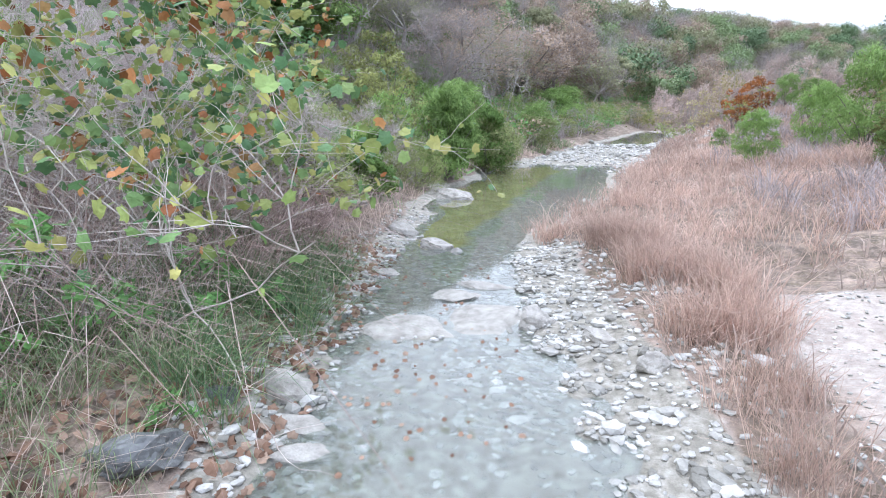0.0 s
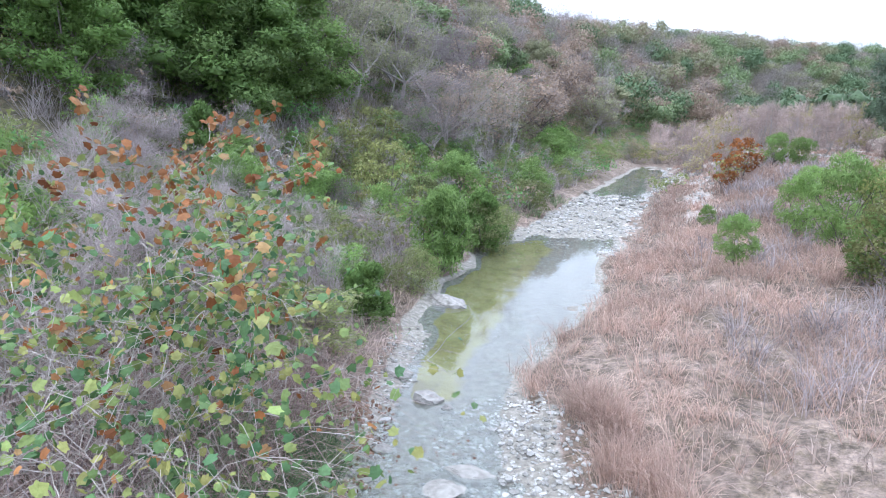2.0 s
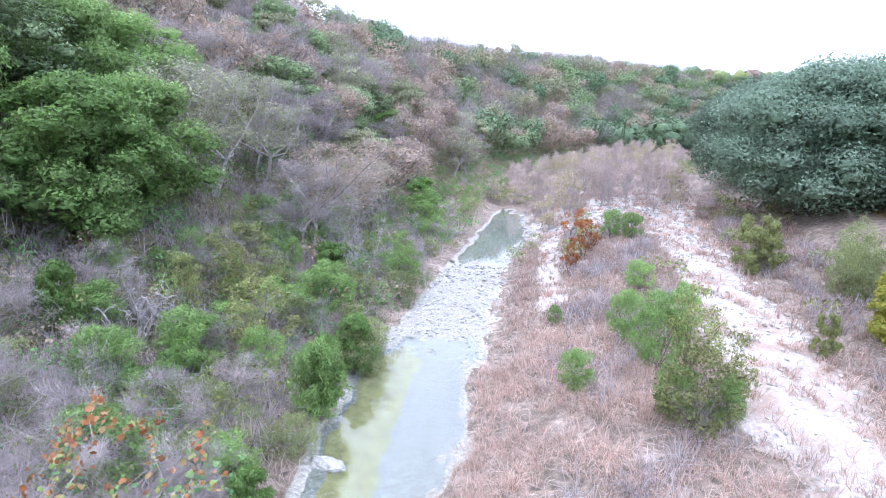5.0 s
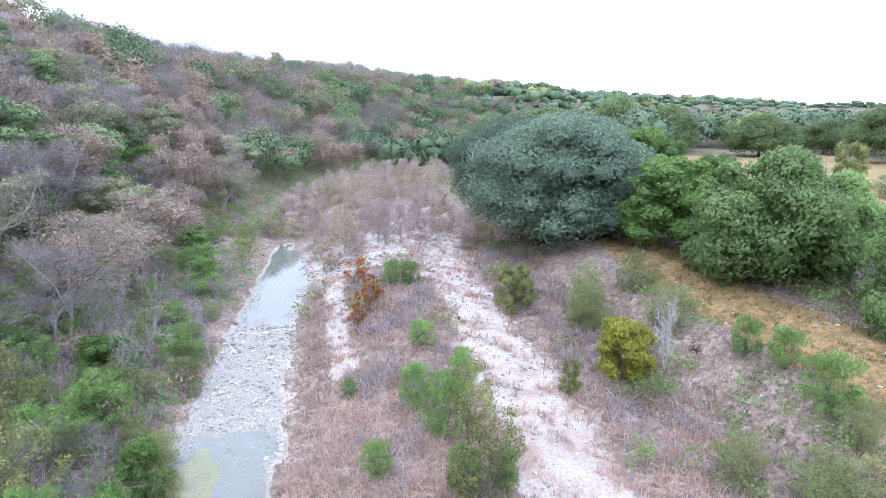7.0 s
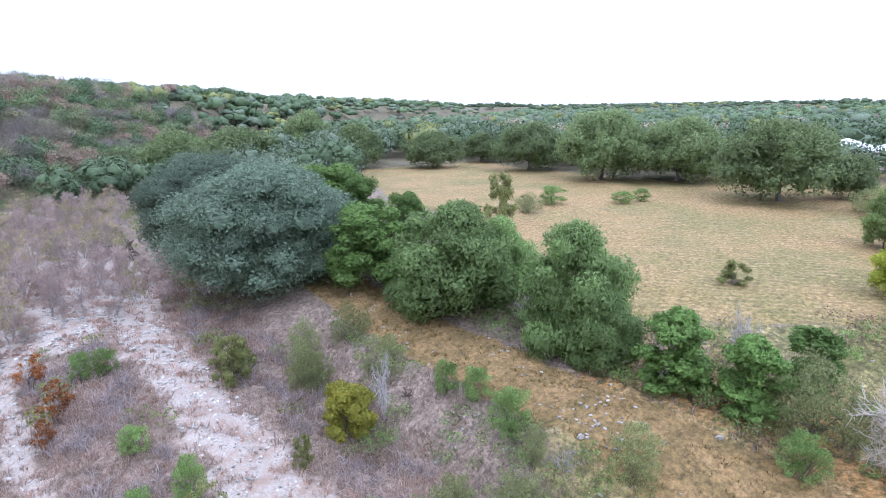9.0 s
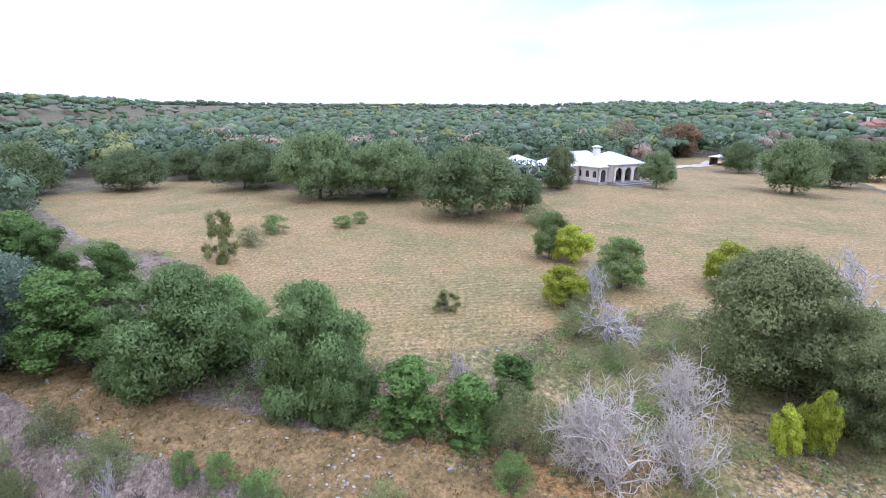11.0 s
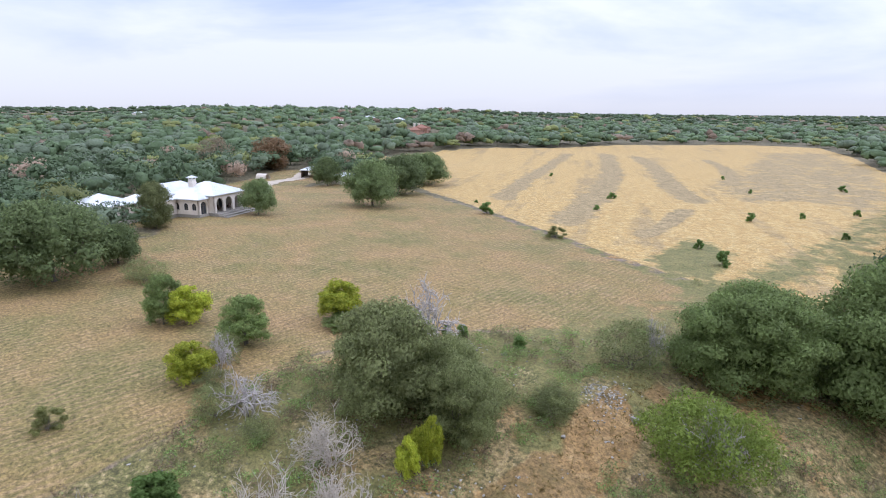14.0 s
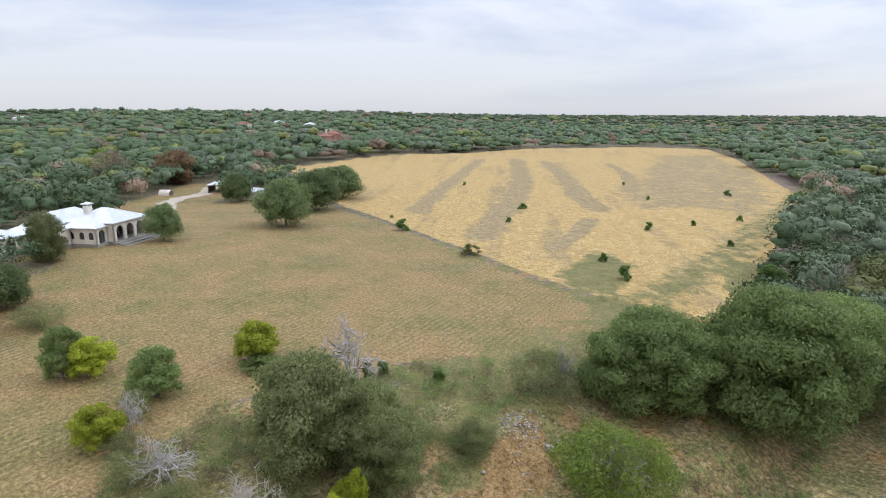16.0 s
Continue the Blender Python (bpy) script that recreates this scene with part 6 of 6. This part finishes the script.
bx_, by_ = r.uniform(-1, 1.2, 900), r.uniform(2.3, 8.5, 900)
sx, sy = np.r_[sx, bx_], np.r_[sy, by_]
size = r.uniform(.014, .055, len(sx)) * (1 + .9 * (r.uniform(0, 1, len(sx)) < .08)) * np.clip(np.hypot(sx, sy) / 14, 1, 2.4)
v, q = stones(sx, sy, size, 22)
tagged(new("gravel", mesh_of("gravel", v, q, PEBBLE)), "pale rounded limestone gravel of the creek bars", "gravel", kind="stuff")
sx, sy = scatter(r, 16000, 4, 60, 8, 75)
nx, ny = scatter(r, 3500, 2.3, 9, 25, 75)
sx, sy = np.r_[nx, sx], np.r_[ny, sy]
tz = zones(sx, sy)
ok = (tz["sand"] > .5) & (from_line(sx, sy, CREEK)[0] > 2)
v, q = stones(sx[ok], sy[ok], r.uniform(.03, .1, ok.sum()) * np.clip(np.hypot(sx[ok], sy[ok]) / 20, .28, 1.8), 23)
tagged(new("gravel", mesh_of("gravel", v, q, PEBBLE)), "scattered pale stones on the dry channel", "gravel", kind="stuff")
sx, sy = scatter(r, 5000, 20, 60, 40, 165)
tz, ss = zones(sx, sy), from_line(sx, sy, CREEK)[0]
ok = (ss > 17) & (ss < 40) & (tz["mown"] < .3) & (wave(sx, sy, 5, 31) > .25)
sx, sy = sx[ok], sy[ok]
for px, py, wide, n in ((23.6, -36.8, 1.1, 260), (21, -18.5, 2.4, 320), (36.4, -33.5, .8, 90), (24.6, 3.4, 1.2, 60), (27.5, -12, 1.4, 70)):
    sx, sy = np.r_[sx, r.normal(px, wide, n)], np.r_[sy, r.normal(py, wide, n)]
v, q = stones(sx, sy, r.uniform(.05, .14, len(sx)), 24)
tagged(new("rubble", mesh_of("rubble", v, q, PEBBLE)), "grey limestone rubble on the bank and track edge", "gravel", kind="stuff")

# the stump with its roots on the bar
bm_paths = []
rr = np.random.RandomState(4)
for k in range(12):
    a = rr.uniform(0, 6.283)
    grow(rr, (0, 0, .55), (math.cos(a), math.sin(a), rr.uniform(-.25, .7)), rr.uniform(.7, 1.3), .14, 1, .5, 2, .03, 4, bm_paths)
v, q = tubes(bm_paths, 6)
STUMP = tagged(new("uprooted_stump", mesh_of("uprooted_stump", v, q, DARK_WOOD, True)), "dark uprooted stump with spreading roots on the gravel", "stump")
set_out(STUMP, [(x, y, w / 2.4, h / 1.9) for x, y, w, h in STUMP_AT])

# ---------------------------------------------------------------- the houses
def boxes_bm(rows):
    """One bmesh of boxes: (x0, x1, y0, y1, z0, z1)."""
    bm = bmesh.new()
    for x0, x1, y0, y1, z0, z1 in rows:
        bmesh.ops.create_cube(bm, size=1, matrix=Matrix.LocRotScale(((x0 + x1) / 2, (y0 + y1) / 2, (z0 + z1) / 2), None, (x1 - x0, y1 - y0, z1 - z0)))
    return bm


def arch_wall(length, high, thick, openings):
    """A wall along x from 0, its outer face at y = 0, with round-headed openings: (middle, width, sill, springing)."""
    bm = bmesh.new()

    def slab(outline):
        front = [bm.verts.new((x, 0, z)) for x, z in outline]
        back = [bm.verts.new((x, thick, z)) for x, z in outline]
        bm.faces.new(front[::-1])
        bm.faces.new(back)
        for i in range(len(outline)):
            j = (i + 1) % len(outline)
            bm.faces.new((front[i], front[j], back[j], back[i]))

    x = 0
    for mid, wide, sill, spring in sorted(openings):
        a, b, r = mid - wide / 2, mid + wide / 2, wide / 2
        if a - x > .01:
            slab([(x, 0), (a, 0), (a, high), (x, high)])
        if sill > 0:
            slab([(a, 0), (b, 0), (b, sill), (a, sill)])
        arc = [(mid - r * math.cos(k * math.pi / 10), spring + r * math.sin(k * math.pi / 10)) for k in range(11)]
        for p, q in zip(arc, arc[1:]):
            slab([p, q, (q[0], high), (p[0], high)])
        x = b
    if length - x > .01:
        slab([(x, 0), (length, 0), (length, high), (x, high)])
    bmesh.ops.recalc_face_normals(bm, faces=bm.faces[:])
    return bm


def hip_roof(x0, x1, y0, y1, z, rise, over=.5, seam=.45, seams=False):
    """A hipped roof with a thick eave, or the seams that stand on its slopes."""
    x0, x1, y0, y1 = x0 - over, x1 + over, y0 - over, y1 + over
    bm, w, d = bmesh.new(), x1 - x0, y1 - y0
    k = min(w, d) / 2
    ridge = ((x0 + k, (y0 + y1) / 2), (x1 - k, (y0 + y1) / 2)) if w >= d else (((x0 + x1) / 2, y0 + k), ((x0 + x1) / 2, y1 - k))
    low = [bm.verts.new((x, y, z - .14)) for x, y in ((x0, y0), (x1, y0), (x1, y1), (x0, y1))]
    rim = [bm.verts.new((x, y, z)) for x, y in ((x0, y0), (x1, y0), (x1, y1), (x0, y1))]
    top = [bm.verts.new((x, y, z + rise)) for x, y in ridge]
    bm.faces.new(low[::-1])
    for i in range(4):
        bm.faces.new((low[i], low[(i + 1) % 4], rim[(i + 1) % 4], rim[i]))
    if w >= d:
        bm.faces.new((rim[0], rim[1], top[1], top[0])), bm.faces.new((rim[2], rim[3], top[0], top[1]))
        bm.faces.new((rim[1], rim[2], top[1])), bm.faces.new((rim[3], rim[0], top[0]))
    else:
        bm.faces.new((rim[1], rim[2], top[1], top[0])), bm.faces.new((rim[3], rim[0], top[0], top[1]))
        bm.faces.new((rim[0], rim[1], top[0])), bm.faces.new((rim[2], rim[3], top[1]))
    if not seams:
        return bm
    # seams run up each slope
    edge = [v.co.copy() for v in rim]
    bm.clear()
    for side in range(4):
        a, b = edge[side], edge[(side + 1) % 4]
        run = (b - a).length
        inward = Vector((0, 0, 1)).cross(b - a).normalized()
        n = max(2, int(run / seam))
        for i in range(1, n):
            u = run * i / n
            reach = min(u, run - u, k)
            p = a + (b - a) * (i / n)
            e = p + inward * reach + Vector((0, 0, rise * reach / k))
            t = (b - a).normalized() * .025
            vs = [bm.verts.new(c) for c in (p - t, p + t, e + t, e - t)] + [bm.verts.new(c + Vector((0, 0, .05))) for c in (p - t, p + t, e + t, e - t)]
            for f in ((4, 5, 6, 7), (0, 1, 5, 4), (1, 2, 6, 5), (3, 0, 4, 7)):
                bm.faces.new([vs[c] for c in f])
    return bm


def wing(house, x0, x1, y0, y1, high, rise, fronts, roof=None, wall=None):
    """A wing of a house: four walls, a roof and what its openings hold. fronts: openings by side (s, e, n, w)."""
    for side, (px, py, turn, run) in dict(s=(x0, y0, 0, x1 - x0), e=(x1, y0, 90, y1 - y0), n=(x1, y1, 180, x1 - x0), w=(x0, y1, 270, y1 - y0)).items():
        holes = fronts.get(side, [])
        w = part("wall", arch_wall(run, high, .3, holes), wall or STUCCO, house)
        w.matrix_basis = pose(px, py, 0, 0, 0, turn)
        for mid, wide, sill, spring in holes:
            if wide < 1.6:
                pane = part("window", boxes_bm([(mid - wide / 2 - .02, mid + wide / 2 + .02, .18, .22, sill, spring + wide / 2)]), DARK_PANE, w, "dark arched window")
                part("frame", boxes_bm([(mid - .03, mid + .03, .13, .18, sill, spring + wide / 2), (mid - wide / 2, mid + wide / 2, .13, .18, spring - .03, spring + .03)]), DARK_WOOD, pane)
    part("roof", hip_roof(x0, x1, y0, y1, high + .002, rise), roof or ROOF, house, "pale metal hipped roof" if roof is None else "terracotta tiled hipped roof")
    tagged(part("roof_seam", hip_roof(x0, x1, y0, y1, high + .002, rise, seams=True), roof or ROOF, house), kind="stuff")
    part("floor_slab", boxes_bm([(x0 - .1, x1 + .1, y0 - .1, y1 + .1, -.8, .04)]), STONE, house)


HOUSE_X, HOUSE_Y = 108.5, -35.5
house = tagged(new("house"), "cream stucco single-storey house with pale metal hipped roofs and arched porch", "house")
house.matrix_basis = Matrix.Translation((HOUSE_X, HOUSE_Y, float(ground(HOUSE_X, HOUSE_Y)) + .55)) @ pose(0, 0, 0, 0, 0, -58)
# x runs along the porch front, y goes back from it
wing(house, 0, 8.4, 0, 9.5, 3.4, 2.0, dict(s=[(1.6, 1.9, 0, 1.75), (4.2, 1.9, 0, 1.75), (6.8, 1.9, 0, 1.75)], w=[(1.2, 1.0, 0, 2.0)]))
wing(house, -2.6, -.02, 1.3, 7.4, 2.9, 1.0, dict(s=[(1.3, 1.5, 0, 1.6)], w=[(1.2, 1.0, .8, 1.6), (3.2, 1.0, .8, 1.6), (5.0, 1.0, .8, 1.6)]))
wing(house, -9, -2.62, 6.2, 13, 2.9, 1.7, dict(s=[(1.4, 1.0, .8, 1.6), (3.6, 1.0, .8, 1.6)], w=[(3, 1.0, .8, 1.6)]))
wing(house, -16.5, -9.02, 9.2, 17, 2.9, 1.8, dict(s=[(2, 1.9, 0, 1.5), (5, 1.9, 0, 1.5)], w=[(2.4, 1.0, .8, 1.6), (5.4, 1.0, .8, 1.6)]))
wing(house, -2.6, 8.4, 9.52, 15, 3.2, 1.9, {})
part("back_wall", boxes_bm([(.35, 8.05, 3.6, 3.8, .04, 3.3)]), INSIDE, house, "shaded plaster wall behind the porch")
for x in (1.8, 4.2, 6.5):
    part("door", boxes_bm([(x - .75, x + .75, 3.5, 3.59, .05, 2.3)]), DARK_PANE, house, "dark glazed door")
chimney = part("chimney", boxes_bm([(1.9, 2.9, 6.2, 7.2, 3.4, 5.9), (1.8, 3.0, 6.1, 7.3, 5.2, 5.35)]), STUCCO, house)
part("cap", hip_roof(1.9, 2.9, 6.2, 7.2, 6.3, .35, .25), ROOF, chimney, "small metal cap")
part("cap_posts", boxes_bm([(a, a + .14, b, b + .14, 5.85, 6.3) for a in (1.92, 2.74) for b in (6.22, 7.04)]), STUCCO, chimney)
part("steps", boxes_bm([(-.3, 9.2, -1.2, -.1, -.7, -.05), (-.3, 9.8, -2.2, -1.2, -.9, -.25), (-.3, 10.2, -3, -2.2, -1.1, -.5)]), STONE, house, "broad pale stone terrace steps")
for x, y in ((1.6, 1.6), (3.4, 1.9), (4.6, 1.5), (6.4, 1.8)):
    m = house.matrix_basis @ pose(x, y, .04, 0, 0, 25 * x)
    chair = tagged(new("armchair"), "dark wicker armchair on the porch", "chair", "porch chairs")
    part("seat", boxes_bm([(-.34, .34, -.32, .32, .2, .45)]), CUSHION, chair)
    part("backrest", boxes_bm([(-.34, .34, .26, .38, .42, .98)]), CUSHION, chair)
    for s in (-1, 1):
        part("armrest", boxes_bm([(s * .37 - .05, s * .37 + .05, -.3, .3, .2, .66)]), CUSHION, chair)
    for s in (-1, 1):
        for e in (-1, 1):
            part("leg", boxes_bm([(s * .3 - .03, s * .3 + .03, e * .27 - .03, e * .27 + .03, 0, .2)]), CUSHION, chair)
    chair.matrix_basis = m


def strip(name, label, line, half, material, lift=.05):
    """A path laid over the ground along a line."""
    pts = []
    line = np.array(line, float)
    d = np.r_[0, np.cumsum(np.hypot(*np.diff(line, axis=0).T))]
    for t in np.linspace(0, d[-1] - .01, 60):
        p = np.array([np.interp(t, d, line[:, 0]), np.interp(t, d, line[:, 1])])
        q = np.array([np.interp(t + .01, d, line[:, 0]), np.interp(t + .01, d, line[:, 1])]) - p
        w = np.array([-q[1], q[0]]) / np.hypot(*q)
        for k in np.linspace(-1, 1, 5):
            e = p + w * half * k * (1 + .12 * math.sin(t * 1.3))
            pts.append((*e, float(ground(*e)) + lift))
    q = [(5 * i + j, 5 * i + j + 1, 5 * i + j + 6, 5 * i + j + 5) for i in range(59) for j in range(4)]
    return tagged(new(name, mesh_of(name, pts, q, material, True)), label, "road", kind="structure")


strip("driveway", "pale caliche gravel drive behind the house", DRIVE_LINE[1:], 2.6, DRIVE, .12)


def shed(label, x, y, turn, w, d, high, rise, open_front):
    """A plain shed with posts or walls and a low metal gable roof."""
    thing = tagged(new("shed"), label, "shed", "sheds by the drive")
    if open_front:
        for a in (-w / 2 + .1, 0, w / 2 - .1):
            for b in (-d / 2 + .1, d / 2 - .1):
                part("post", boxes_bm([(a - .08, a + .08, b - .08, b + .08, -.3, high)]), DARK_WOOD, thing)
        part("back_wall", boxes_bm([(-w / 2, w / 2, d / 2 - .02, d / 2 + .06, -.2, high)]), DARK_WOOD, thing)
    else:
        for px, py, turn_, run in ((-w / 2, -d / 2, 0, w), (w / 2, -d / 2, 90, d), (w / 2, d / 2, 180, w), (-w / 2, d / 2, 270, d)):
            part("wall", arch_wall(run, high, .12, []), STUCCO, thing).matrix_basis = pose(px, py, -.2, 0, 0, turn_)
    part("roof", hip_roof(-w / 2, w / 2, -d / 2, d / 2, high, rise, .4), ROOF, thing, "pale metal roof")
    tagged(part("roof_seam", hip_roof(-w / 2, w / 2, -d / 2, d / 2, high, rise, .4, seams=True), ROOF, thing), kind="stuff")
    thing.matrix_basis = Matrix.Translation((x, y, float(ground(x, y)))) @ pose(0, 0, 0, 0, 0, turn)


shed("open carport with a pale metal roof and dark posts", 178, -92, -40, 9, 6, 2.6, .9, True)
shed("low shed with pale metal walls behind a tree", 155, -90, -50, 7, 5, 2.5, .7, False)
# the arched metal shelter
hut = tagged(new("arched_shelter"), "small arched shelter with a cream metal cover", "shed")
bm = bmesh.new()
rings = [[bm.verts.new((1.3 * s * math.cos(k * math.pi / 12), y, 1.7 * s * math.sin(k * math.pi / 12))) for k in range(13)] for y, s in ((-1.9, 1), (1.9, 1), (1.9, .96), (-1.9, .96))]
for i in range(4):
    for k in range(12):
        bm.faces.new((rings[i][k], rings[(i + 1) % 4][k], rings[(i + 1) % 4][k + 1], rings[i][k + 1]))
bmesh.ops.recalc_face_normals(bm, faces=bm.faces[:])
part("cover", bm, STUCCO, hut)
part("back", boxes_bm([(-1.1, 1.1, 1.7, 1.78, 0, 1.0)]), DARK_WOOD, hut)
hut.matrix_basis = Matrix.Translation((182, -76, float(ground(182, -76)))) @ pose(0, 0, 0, 0, 0, -60)

# the tile-roofed villa in the woods
villa = tagged(new("house"), "red-brown villa with terracotta hipped roofs among trees", "house")
villa.matrix_basis = Matrix.Translation((334, -262, float(ground(334, -262)) + .6)) @ pose(0, 0, 0, 0, 0, -50)
BRICK = plain_mat("rosy_stucco", (.38, .22, .16), (.5, .32, .25), .8, .9, .2, .02)
wing(villa, -14, 0, 0, 10, 3.4, 2.4, dict(s=[(3, 1.4, .8, 2), (7, 1.4, .8, 2), (11, 1.4, .8, 2)]), TERRACOTTA, BRICK)
wing(villa, .02, 12, -2, 9, 4.6, 2.6, dict(s=[(3, 2, 0, 2.4), (6, 2, 0, 2.4), (9, 2, 0, 2.4)], w=[(1, 1, .8, 2)]), TERRACOTTA, BRICK)
for x, y in ((-6, 6), (8, 6)):
    part("chimney", boxes_bm([(x - .6, x + .6, y - .6, y + .6, 4, 8), (x - .75, x + .75, y - .75, y + .75, 7.4, 7.7)]), STUCCO, villa)
for k, (x, y, w, turn) in enumerate(((466, -266, 12, -60), (462, -298, 10, -50), (426, -306, 20, -40), (828, -190, 16, -70))):
    far = tagged(new("house"), "distant low house with a pale roof among trees", "house", "distant houses")
    wing(far, -w / 2, w / 2, -4, 4, 3.6, 1.8, dict(s=[(w * .3, 1.4, .8, 2), (w * .7, 1.4, .8, 2)]), TERRACOTTA if k == 0 else None)
    far.matrix_basis = Matrix.Translation((x, y, float(ground(x, y)) + 2.2)) @ pose(0, 0, 0, 0, 0, turn)
    part("base", boxes_bm([(-w / 2, w / 2, -4, 4, -3, 0)]), STUCCO, far)
